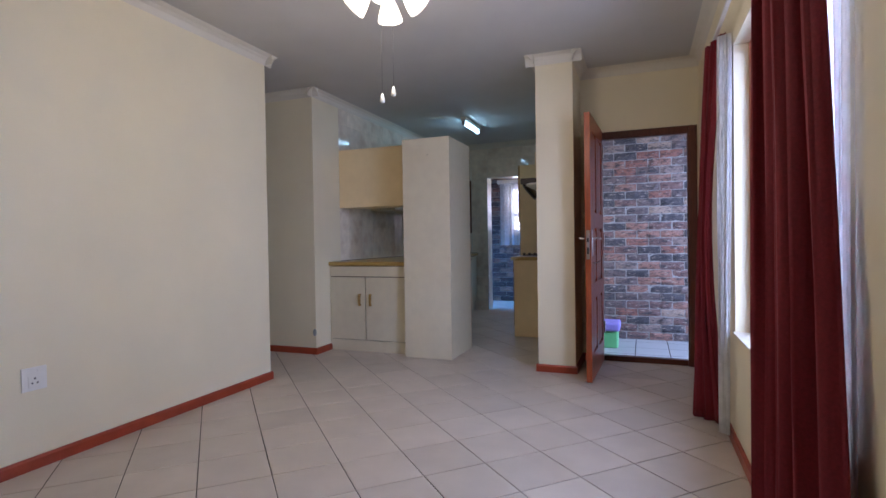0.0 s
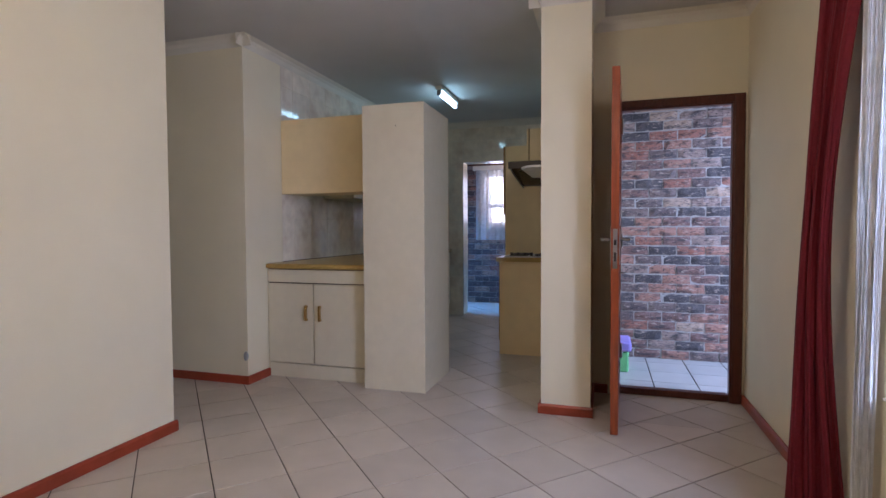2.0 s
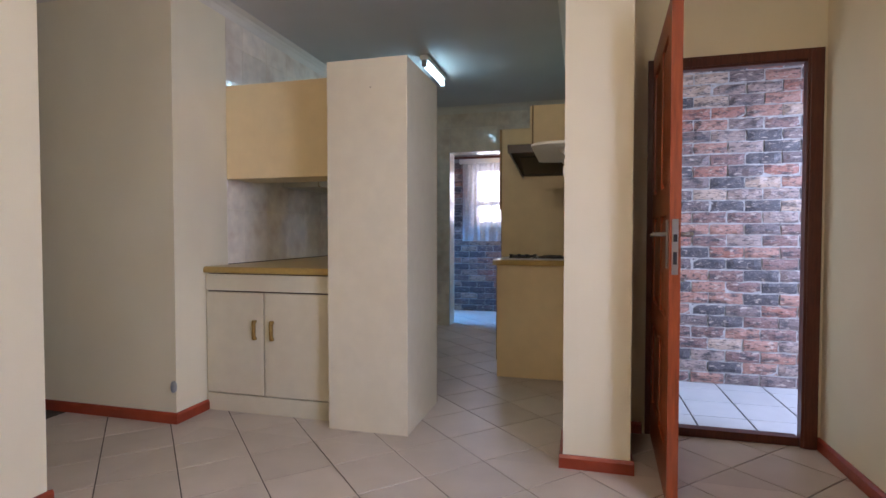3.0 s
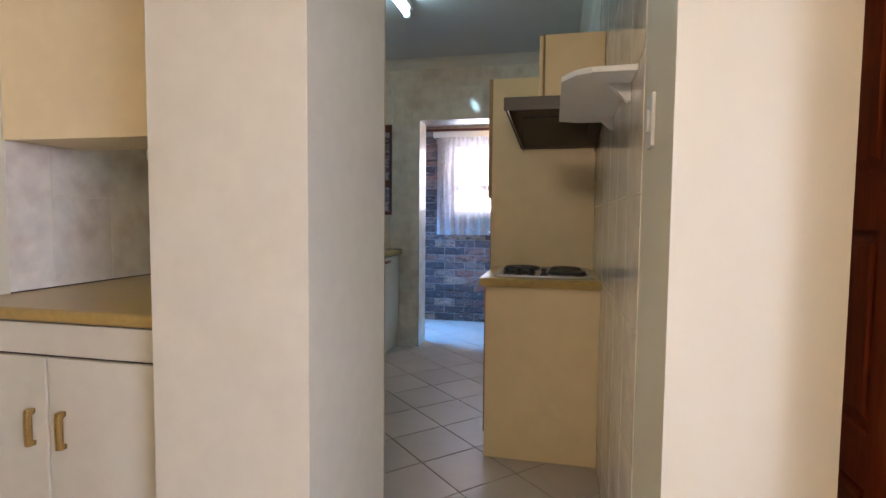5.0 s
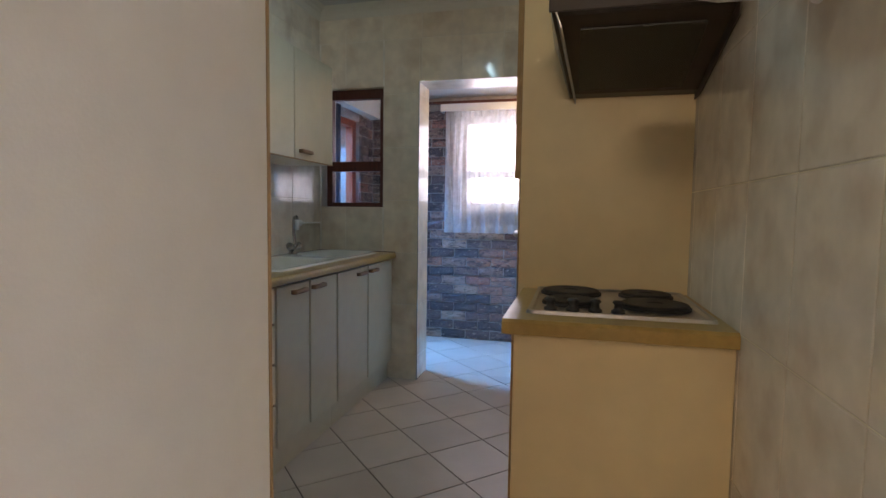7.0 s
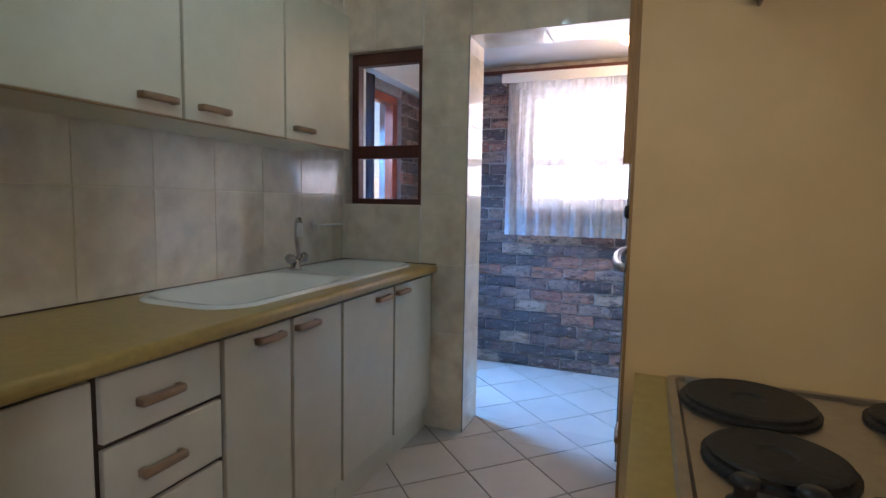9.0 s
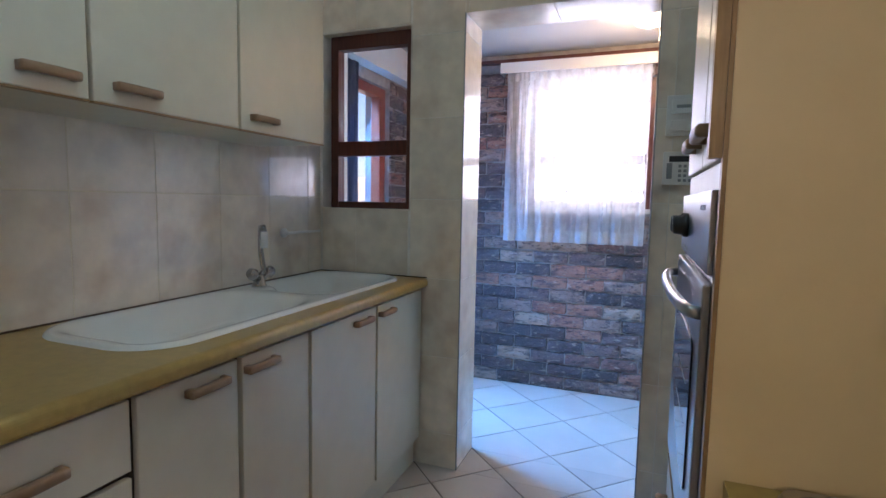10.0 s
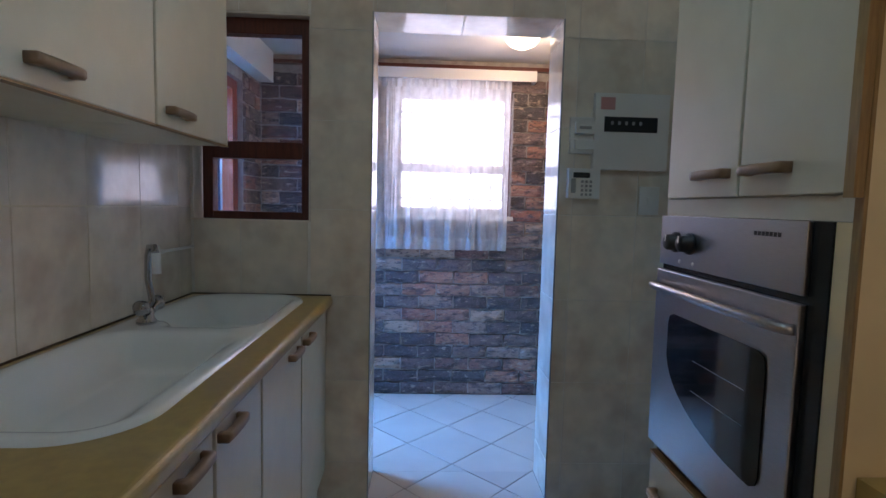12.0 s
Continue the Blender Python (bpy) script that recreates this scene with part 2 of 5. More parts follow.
def prism(bm, base, offset):
    """A prism on the polygon of 3D points base, swept by offset."""
    off = Vector(offset)
    a = [bm.verts.new(p) for p in base]
    c = [bm.verts.new(Vector(p) + off) for p in base]
    bm.faces.new(a)
    bm.faces.new(c[::-1])
    n = len(a)
    for i in range(n):
        bm.faces.new((a[i], c[i], c[(i + 1) % n], a[(i + 1) % n]))


def tube(bm, pts, r, seg=8):
    """A round bar along the points."""
    rings = []
    pts = [Vector(p) for p in pts]
    for i, p in enumerate(pts):
        d = (pts[min(i + 1, len(pts) - 1)] - pts[max(i - 1, 0)]).normalized()
        u = d.orthogonal().normalized() if i == 0 else (u - d * u.dot(d)).normalized()
        w = d.cross(u)
        rr = r[i] if isinstance(r, (list, tuple)) else r
        rings.append([bm.verts.new(p + (u * math.cos(k * math.tau / seg) + w * math.sin(k * math.tau / seg)) * rr) for k in range(seg)])
    for a, c in zip(rings, rings[1:]):
        for k in range(seg):
            bm.faces.new((a[k], a[(k + 1) % seg], c[(k + 1) % seg], c[k]))
    bm.faces.new(rings[0][::-1])
    bm.faces.new(rings[-1])


def lathe(bm, at, profile, seg=24, axis="z"):
    """Turned shape: profile of (radius, height)."""
    rings = []
    for r, h in profile:
        ring = []
        for k in range(seg):
            c, s = math.cos(k * math.tau / seg) * max(r, 1e-4), math.sin(k * math.tau / seg) * max(r, 1e-4)
            o = {"z": (c, s, h), "x": (h, c, s), "y": (c, h, s)}[axis]
            ring.append(bm.verts.new(Vector(at) + Vector(o)))
        rings.append(ring)
    for a, c in zip(rings, rings[1:]):
        for k in range(seg):
            bm.faces.new((a[k], a[(k + 1) % seg], c[(k + 1) % seg], c[k]))
    bm.faces.new(rings[0])
    bm.faces.new(rings[-1][::-1])


def finish(bm, bevel=0.0, smooth=False, seg=2):
    bmesh.ops.recalc_face_normals(bm, faces=bm.faces)
    if bevel:
        bmesh.ops.bevel(bm, geom=[e for e in bm.edges if len(e.link_faces) == 2 and e.calc_face_angle(0) > 0.6], offset=bevel, segments=seg, affect="EDGES", profile=0.5)
    if smooth:
        for f in bm.faces:
            f.smooth = True
    return bm


def part(name, bm, material, parent=None, label=""):
    me = bpy.data.meshes.new(name)
    bm.to_mesh(me)
    bm.free()
    me.materials.append(material)
    ob = new(name, me)
    if parent:
        ob.parent = parent
    if label:
        ob["label"] = label
    return ob


def bmbox(*a, bevel=0.0):
    bm = bmesh.new()
    box(bm, *a)
    return finish(bm, bevel)


def bmboxes(boxes, bevel=0.0):
    bm = bmesh.new()
    for b in boxes:
        box(bm, *b)
    return finish(bm, bevel)


def thing(name, label, category, at=(0, 0, 0), group=""):
    """An empty at the base of a thing; its parts are given in world metres."""
    ob = new(name)
    ob.empty_display_size = 0.1
    return tagged(ob, label, category, group)


def setting(ob, label, category):
    return tagged(ob, label, category, kind="structure")


def wall(name, boxes, label, material=None):
    return setting(part(name, bmboxes(boxes), material or M["paint"]), label, "wall")


# ---- plan ----
CEIL = 2.605
LEFT, RIGHT, DOORW, NIB = -2.605, 0.668, 5.352, 4.81   # faces of the living room
KL, KR, KE = -2.792, -0.60, 8.352                      # tiled faces of the kitchen
BRICK_BACK, BACK_CEIL = 9.64, 2.25
BACK_LEFT = -2.90
OUT = 6.55

wall_left = wall("wall_left", [(LEFT - 0.15, LEFT, -1.6, 3.908, 0, CEIL), (-4.6, LEFT - 0.15, 3.758, 3.908, 0, CEIL)], "cream painted plaster wall ending at the passage")
wall_passage_end = wall("wall_passage_end", [(-4.75, -4.6, 3.758, 4.96, 0, CEIL)], "cream painted wall closing the passage")
wall_nib = wall("wall_nib", [(-4.6, KL - 0.162, NIB, NIB + 0.15, 0, CEIL)], "cream painted plaster wall beside the passage")
wall_kitchen_left = wall("wall_kitchen_left", [(KL - 0.162, KL, NIB, 5.28, 0, CEIL), (KL - 0.162, KL - 0.002, 5.28, 8.59, 0, CEIL)], "plaster wall, painted at its end and tiled along the kitchen")
OX0, OX1, OZ = -2.047, -1.258, 2.077
WX0, WX1, WZ0, WZ1 = -2.782, -2.300, 1.217, 2.058
GJ = 0.002
wall_kitchen_end = wall("wall_kitchen_end", [
    (KL - 0.002, KR + 0.002, KE + GJ, 8.59, OZ + 0.002, CEIL), (KL - 0.002, OX0 - 0.002, KE + GJ, 8.59, 0, WZ0),
    (KL - 0.002, WX0, KE + GJ, 8.59, WZ0, WZ1), (KL - 0.002, WX1, KE + GJ, 8.59, WZ1, OZ + 0.002), (WX1, OX0 - 0.002, KE + GJ, 8.59, WZ0, OZ + 0.002),
    (OX1 + 0.002, KR + 0.002, KE + GJ, 8.59, 0, OZ + 0.002)], "wall with a window and a tiled doorway", M["tile_grout"])
wall_column = wall("wall_column", [(-0.598, -0.296, NIB, DOORW + 0.11, 0, CEIL), (-0.598, -0.44, DOORW + 0.11, 8.59, 0, CEIL)],
                   "cream painted wall end like a column between kitchen and front door")
DX0, DX1, DZ = -0.13, 0.578, 1.975
wall_door = wall("wall_door", [(-0.296, DX0 - 0.03, DOORW, DOORW + 0.11, 0, CEIL), (DX1 + 0.06, RIGHT + 0.22, DOORW, DOORW + 0.11, 0, CEIL),
                               (DX0 - 0.03, DX1 + 0.06, DOORW, DOORW + 0.11, DZ + 0.05, CEIL)], "cream painted plaster wall with the front doorway")
LY0, LY1, LZ0, LZ1 = 1.95, 3.575, 0.59, 2.09
wall_right = wall("wall_right", [(RIGHT, RIGHT + 0.22, -1.6, LY0, 0, CEIL), (RIGHT, RIGHT + 0.22, LY1, DOORW, 0, CEIL),
                                 (RIGHT, RIGHT + 0.22, LY0, LY1, 0, LZ0), (RIGHT, RIGHT + 0.22, LY0, LY1, LZ1, CEIL)], "cream painted plaster wall with a deep window reveal")
wall_back = wall("wall_back", [(LEFT - 0.15, RIGHT + 0.22, -1.75, -1.6, 0, CEIL)], "plain cream painted wall")
wall_backroom_right = wall("wall_backroom_right", [(-0.95, -0.80, 8.59, BRICK_BACK, 0, BACK_CEIL)], "plain wall closing the back room")
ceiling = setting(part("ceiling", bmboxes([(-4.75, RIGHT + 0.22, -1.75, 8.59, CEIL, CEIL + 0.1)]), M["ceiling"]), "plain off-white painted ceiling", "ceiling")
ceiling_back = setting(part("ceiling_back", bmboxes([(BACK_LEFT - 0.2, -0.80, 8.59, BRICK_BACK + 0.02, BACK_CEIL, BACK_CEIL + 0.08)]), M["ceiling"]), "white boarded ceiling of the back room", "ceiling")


def coving(name, p0, p1, inward, size=0.075):
    """A coved cornice along the ceiling from p0 to p1; inward points away from the wall."""
    bm = bmesh.new()
    n = Vector((*inward, 0))
    prof = [(0, 0), (0, -size)] + [(size - size * math.cos(a) * 0.93, -size + size * math.sin(a) * 0.93) for a in (0.2, 0.6, 1.0, 1.37)] + [(size, 0)]
    a = Vector((*p0, CEIL))
    prism(bm, [a + n * u + Vector((0, 0, v)) for u, v in prof], Vector((*p1, CEIL)) - a)
    return setting(part(name, finish(bm), M["cornice"]), "white coved plaster cornice under the ceiling", "cornice")


for p0, p1, n in (((LEFT, -1.6), (LEFT, 3.983), (1, 0)), ((LEFT + 0.075, 3.908), (-4.6, 3.908), (0, 1)), ((-4.6, NIB), (KL + 0.075, NIB), (0, -1)),
                  ((KL, NIB - 0.075), (KL, KE), (1, 0)), ((KL, KE), (KR, KE), (0, -1)), ((KR, KE), (KR, NIB - 0.075), (-1, 0)), ((KR - 0.075, NIB), (-0.221, NIB), (0, -1)),
                  ((-0.296, NIB - 0.075), (-0.296, DOORW), (1, 0)), ((-0.296, DOORW), (RIGHT, DOORW), (0, -1)), ((RIGHT, DOORW), (RIGHT, -1.6), (-1, 0))):
    coving("cornice", p0, p1, n)


def skirt(p0, p1, inward):
    bm = bmesh.new()
    n, a, t, h = Vector((*inward, 0)), Vector((*p0, 0.0)), 0.016, 0.062
    prism(bm, [a, a + n * t, a + n * t + Vector((0, 0, h - 0.012)), a + n * t * 0.5 + Vector((0, 0, h)), a + Vector((0, 0, h))], Vector((*p1, 0.0)) - a)
    return setting(part("baseboard", finish(bm), M["skirting"]), "red painted timber skirting board", "skirting")


for p0, p1, n in (((LEFT, -1.6), (LEFT, 3.924), (1, 0)), ((LEFT, 3.908), (-4.6, 3.908), (0, 1)), ((-4.6, NIB), (KL + 0.016, NIB), (0, -1)), ((KL, NIB), (KL, 5.07), (1, 0)),
                  ((-0.60, NIB), (-0.60, 5.15), (-1, 0)), ((-0.616, NIB), (-0.28, NIB), (0, -1)), ((-0.296, NIB), (-0.296, DOORW), (1, 0)), ((-0.296, DOORW), (-0.19, DOORW), (0, -1)),
                  ((RIGHT, DOORW), (RIGHT, -1.6), (-1, 0))):
    skirt(p0, p1, n)

# bases under the tiles, and the ground outside
floor = setting(part("floor", bmboxes([(-4.75, 0.89, -1.75, DOORW + 0.11, -0.12, -0.004), (-4.75, -0.60, DOORW + 0.11, 8.36, -0.12, -0.004), (BACK_LEFT - 0.2, -0.80, 8.36, 9.9, -0.12, -0.004)]), M["grout"]), "diagonally laid beige floor tiles with dark joints", "floor")
porch = setting(part("porch_floor", bmboxes([(-0.44, 2.6, DOORW + 0.11, OUT + 0.12, -0.12, -0.016)]), M["grout"]), "pale tiled porch outside the front door", "floor")
ground = bmesh.new()
bmesh.ops.create_grid(ground, x_segments=60, y_segments=60, size=400)
for v in ground.verts:
    v.co.z = -0.15
ground = setting(part("ground", ground, M["soil"]), "dry bare ground outside the house", "ground")

# ---- front door ----
door_frame = setting(part("door_frame", bmboxes([(DX0 - 0.045, DX0, DOORW - 0.012, DOORW + 0.04, 0, DZ + 0.066), (DX1, DX1 + 0.076, DOORW - 0.012, DOORW + 0.04, 0, DZ + 0.066),
                                                (DX0, DX1, DOORW - 0.012, DOORW + 0.04, DZ, DZ + 0.066), (DX0, DX1, DOORW + 0.013, DOORW + 0.075, 0, 0.045),
                                                (DX1 + 0.012, DX1 + 0.070, DOORW - 0.020, DOORW - 0.0125, 0, DZ + 0.055), (DX0, DX1 + 0.012, DOORW - 0.020, DOORW - 0.0125, DZ + 0.012, DZ + 0.055)], 0.003), M["frame_wood"]),
                     "dark varnished timber door frame and sill", "door frame")


def front_door():
    """A panelled leaf standing open at a right angle, built in its own axes: x along the width from the hinge, y through."""
    leaf = thing("door_1", "red-brown varnished panelled timber front door standing open", "door")
    w, h, t = 0.800, 2.035, 0.042
    bm = bmesh.new()
    rows = ((0.0, 0.20), (0.62, 0.74), (1.17, 1.29), (h - 0.12, h))
    for x0, x1 in ((0, 0.11), (w - 0.11, w), (w / 2 - 0.05, w / 2 + 0.05)):
        box(bm, x0, x1, -t / 2, t / 2, 0, h)
    for z0, z1 in rows:
        box(bm, 0.11, w / 2 - 0.05, -t / 2, t / 2, z0, z1)
        box(bm, w / 2 + 0.05, w - 0.11, -t / 2, t / 2, z0, z1)
    part("stile_and_rails", finish(bm), M["door_wood"], leaf)
    for x0, x1 in ((0.11, w / 2 - 0.05), (w / 2 + 0.05, w - 0.11)):
        for (_, z0), (z1, _) in zip(rows, rows[1:]):
            bm = bmesh.new()
            box(bm, x0, x1, -0.008, 0.008, z0, z1)
            for s in (-1, 1):
                m = 0.035
                a = [bm.verts.new((x, s * 0.008, z)) for x, z in ((x0 + 0.01, z0 + 0.01), (x1 - 0.01, z0 + 0.01), (x1 - 0.01, z1 - 0.01), (x0 + 0.01, z1 - 0.01))]
                c = [bm.verts.new((x, s * 0.018, z)) for x, z in ((x0 + m, z0 + m), (x1 - m, z0 + m), (x1 - m, z1 - m), (x0 + m, z1 - m))]
                bm.faces.new(c)
                for i in range(4):
                    bm.faces.new((a[i], a[(i + 1) % 4], c[(i + 1) % 4], c[i]))
            part("panel", finish(bm), M["door_wood"], leaf)
    bm = bmesh.new()
    box(bm, w - 0.002, w + 0.003, -0.012, 0.012, 0.93, 1.15)
    lock = part("lock_plate", finish(bm, 0.001), M["steel"], leaf, "steel mortice lock plate on the door edge")
    part("bolt", bmboxes([(w + 0.003, w + 0.012, -0.007, 0.007, 1.06, 1.09), (w + 0.003, w + 0.005, -0.007, 0.007, 0.97, 1.02)], 0.001), M["dark_plastic"], lock)
    for s in (-1, 1):
        part("handle_plate", bmbox(w - 0.085, w - 0.045, *sorted((s * t / 2, s * (t / 2 + 0.006))), 0.95, 1.15, bevel=0.002), M["steel"], leaf)
        bm = bmesh.new()
        y = s * (t / 2)
        tube(bm, [(w - 0.065, y, 1.09), (w - 0.065, y + s * 0.04, 1.09), (w - 0.075, y + s * 0.05, 1.09), (w - 0.17, y + s * 0.05, 1.085)], 0.009)
        part("lever", finish(bm, smooth=True), M["steel"], leaf, "steel lever handle")
    bm = bmesh.new()
    tube(bm, [(w - 0.10, t / 2, 0.90), (w - 0.10, t / 2 + 0.03, 0.90), (w - 0.18, t / 2 + 0.045, 0.915), (w - 0.25, t / 2 + 0.04, 0.91)], 0.004, 6)
    part("cabin_hook", finish(bm), M["chrome"], leaf, "small metal cabin hook")
    for z in (0.25, 1.02, 1.80):
        bm = bmesh.new()
        tube(bm, [(0, t / 2 + 0.006, z), (0, t / 2 + 0.006, z + 0.10)], 0.007)
        part("hinge", finish(bm), M["steel"], leaf)
    leaf.matrix_world = pose(-0.128, DOORW - 0.02, 0.012, 0, 0, -92.5)
    return leaf


front_door()

def sloped_soffit():
    bm = bmesh.new()
    prism(bm, [(-0.44, DOORW + 0.11, 2.62), (1.60, DOORW + 0.11, 2.12), (1.60, DOORW + 0.11, 2.20), (-0.44, DOORW + 0.11, 2.70)], (0, OUT - DOORW - 0.2, 0))
    return finish(bm)


# ---- porch things ----
crate = thing("storage_box", "green plastic box with a lilac lid on the porch tiles", "box")
bm = bmesh.new()
prism(bm, [(-0.30, 5.98, -0.012), (-0.02, 5.98, -0.012), (-0.02, 6.24, -0.012), (-0.30, 6.24, -0.012)], (0, 0, 0.17))
part("body", finish(bm, 0.015), M["green"], crate)
bm = bmesh.new()
prism(bm, [(-0.32, 5.96, 0.16), (0.0, 5.96, 0.16), (0.0, 6.26, 0.16), (-0.32, 6.26, 0.16)], (0, 0, 0.085))
part("lid", finish(bm, 0.02), M["purple"], crate, "lilac plastic lid")
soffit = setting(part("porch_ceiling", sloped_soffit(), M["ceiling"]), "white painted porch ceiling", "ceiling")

# ---- living room window ----


def casement(bm_frame, y0, y1, z0, z1, x, t=0.045, w=0.055):
    box(bm_frame, x - t / 2, x + t / 2, y0, y0 + w, z0, z1)
    box(bm_frame, x - t / 2, x + t / 2, y1 - w, y1, z0, z1)
    box(bm_frame, x - t / 2, x + t / 2, y0 + w, y1 - w, z0, z0 + w)
    box(bm_frame, x - t / 2, x + t / 2, y0 + w, y1 - w, z1 - w, z1)


window_1 = new("window_1")
setting(window_1, "large red-varnished timber window with clear panes", "window")
FX = RIGHT + 0.10
bm = bmesh.new()
casement(bm, LY0, LY1, LZ0, LZ1, FX, 0.06, 0.045)
for y in (2.45, 2.99):
    box(bm, FX - 0.03, FX + 0.03, y - 0.03, y + 0.03, LZ0 + 0.06, LZ1 - 0.06)
part("window_frame", finish(bm, 0.004), M["win_wood"], window_1)
for y0, y1, z0, z1 in ((LY0 + 0.06, 2.42, LZ0 + 0.06, LZ1 - 0.06), (2.48, 2.96, LZ0 + 0.06, 1.55), (2.48, 2.96, 1.55, LZ1 - 0.06), (3.02, LY1 - 0.06, LZ0 + 0.06, LZ1 - 0.06)):
    if y0 > 3.0:
        y1, z0, z1 = y1 + 0.015, z0 - 0.015, z1 + 0.015
    bm = bmesh.new()
    casement(bm, y0, y1, z0, z1, FX, 0.03 if y0 > 3.0 else 0.05, 0.014 if y0 > 3.0 else 0.05)
    sash = part("sash", finish(bm, 0.004), M["win_wood"], window_1)
    pane = part("pane", bmbox(FX - 0.003, FX + 0.003, y0 + 0.012, y1 - 0.012, z0 + 0.012, z1 - 0.012), M["glass"], sash)
    pane.visible_shadow = False
for z in (0.86, 1.80):
    bm = bmesh.new()
    tube(bm, [(FX - 0.06, 2.90, z), (FX - 0.07, 2.90, z + 0.16), (FX - 0.06, 2.90, z + 0.17)], 0.007, 6)
    tube(bm, [(FX - 0.03, 2.90, z + 0.17), (FX - 0.08, 2.90, z + 0.17), (FX - 0.10, 2.85, z + 0.20)], 0.008, 6)
    part("window_stay", finish(bm), M["white_metal"], window_1, "white metal window stay")
sill = setting(part("window_sill", bmbox(RIGHT - 0.012, FX - 0.03, LY0, LY1, LZ0 - 0.002, LZ0 + 0.008, bevel=0.003), M["cornice"]), "white painted inner window sill", "sill")

# burglar bars outside the window
bars = thing("burglar_bars", "white painted steel burglar bars with curled ornaments", "burglar bars")
for z in (0.95, 1.32, 1.69):
    part("rail", bmbox(FX + 0.085, FX + 0.093, LY0 - 0.02, LY1 + 0.02, z - 0.009, z + 0.009), M["white_metal"], bars)
for k in range(9):
    y = LY0 + 0.1 + k * 0.2
    bm = bmesh.new()
    tube(bm, [(FX + 0.089, y, LZ0 + 0.012), (FX + 0.089, y, LZ1)], 0.006, 6)
    part("bar", finish(bm), M["white_metal"], bars)
    if k % 2:
        for z in (1.135, 1.50):
            for s in (-1, 1):
                for e in (-1, 1):
                    bm = bmesh.new()
                    tube(bm, [(FX + 0.089, y + s * (0.012 + 0.04 * math.sin(a)), z + e * (0.02 + 0.045 * (1 - math.cos(a)) / 2)) for a in (0.2, 0.7, 1.2, 1.8, 2.4)], 0.005, 5)
                    part("ornament", finish(bm), M["white_metal"], bars)

# ---- curtains ----


def cloth(name, path, z0, z1, flare, material, parent, label="", thick=0.004, rows=26, seed=0):
    """A hanging sheet along a plan path of (x, y) points; flare moves points at the hem; folds deepen downwards."""
    bm = bmesh.new()
    rnd = random.Random(seed)
    wob = [rnd.uniform(-1, 1) for _ in path]
    grid = []
    for r in range(rows + 1):
        f = r / rows
        z = z1 + (z0 - z1) * f
        row = []
        for i, (x, y) in enumerate(path):
            dx, dy = flare(i / (len(path) - 1), f)
            row.append(bm.verts.new((x + dx + 0.006 * wob[i] * math.sin(5 * f + i), y + dy + 0.006 * wob[i] * math.cos(4 * f + 2 * i), z - 0.006 * abs(math.sin(i * 1.3)) * f)))
        grid.append(row)
    for a, c in zip(grid, grid[1:]):
        for i in range(len(path) - 1):
            bm.faces.new((a[i], a[i + 1], c[i + 1], c[i]))
    ob = part(name, finish(bm, smooth=True), material, parent, label)
    if thick:
        s = ob.modifiers.new("thickness", "SOLIDIFY")
        s.thickness = thick
    return ob


def pleats(p0, p1, waves, depth, n=80, side=(1, 0), seed=0):
    """A pleated plan line from p0 to p1, folds of the given depth towards side."""
    rnd = random.Random(seed)
    ph = [rnd.uniform(0.7, 1.3) for _ in range(waves + 2)]
    out = []
    for i in range(n + 1):
        u = i / n
        k = u * waves
        a = depth * ph[int(k)] * 0.5 * (1 - math.cos(k * math.tau))
        out.append((p0[0] + (p1[0] - p0[0]) * u + side[0] * a, p0[1] + (p1[1] - p0[1]) * u + side[1] * a))
    return out


curtain_far = thing("curtain", "long crimson curtain with white lining, drawn to the window's far side", "curtain", group="living room curtains")
cloth("cloth", pleats((0.578, 3.90), (0.648, 3.65), 3, 0.035, side=(-0.6, -0.5), seed=3), 0.035, 2.185,
      lambda u, f: (-0.085 * f * (1 - u) + (0.013 * f - 0.07 * math.sin(3.1416 * f)) * u, 0.04 * f * (1 - u) + 0.17 * u * math.sin(min(1.0, f * 1.5) * 1.57)), M["curtain"], curtain_far, "crimson cloth", seed=5)
cloth("lining", pleats((0.656, 3.562), (0.596, 3.600), 2, 0.005, side=(0, -1), seed=4), 0.05, 2.15,
      lambda u, f: (-0.012 * f * (1 - u), 0.03 * f), M["lining"], curtain_far, "white lining", thick=0, seed=6)
curtain_near = thing("curtain", "long crimson curtain with white lining, drawn to the window's near side", "curtain", group="living room curtains")
cloth("cloth", pleats((0.632, 2.10), (0.598, 2.40), 7, 0.045, side=(-1, 0), seed=8), 0.035, 2.185,
      lambda u, f: (-0.015 * f, (-0.34 * f ** 0.8 * (1 - u) ** 1.2) - 0.02 * f * u), M["curtain"], curtain_near, "crimson cloth", seed=9)
cloth("lining", pleats((0.655, 1.90), (0.648, 2.30), 3, 0.008, side=(-1, 0), seed=10), 0.04, 2.15, lambda u, f: (0.0, -0.02 * f * (1 - u)), M["lining"], curtain_near, "white lining", thick=0, seed=11)
rod = thing("curtain_rail", "white curtain rail above the window", "curtain rail")
part("track", bmbox(RIGHT - 0.075, RIGHT - 0.055, 1.70, 3.90, 2.185, 2.20, bevel=0.003), M["plastic"], rod)
for y in (1.85, 2.85, 3.80):
    part("bracket", bmbox(RIGHT - 0.06, RIGHT, y - 0.012, y + 0.012, 2.19, 2.215, bevel=0.002), M["plastic"], rod)

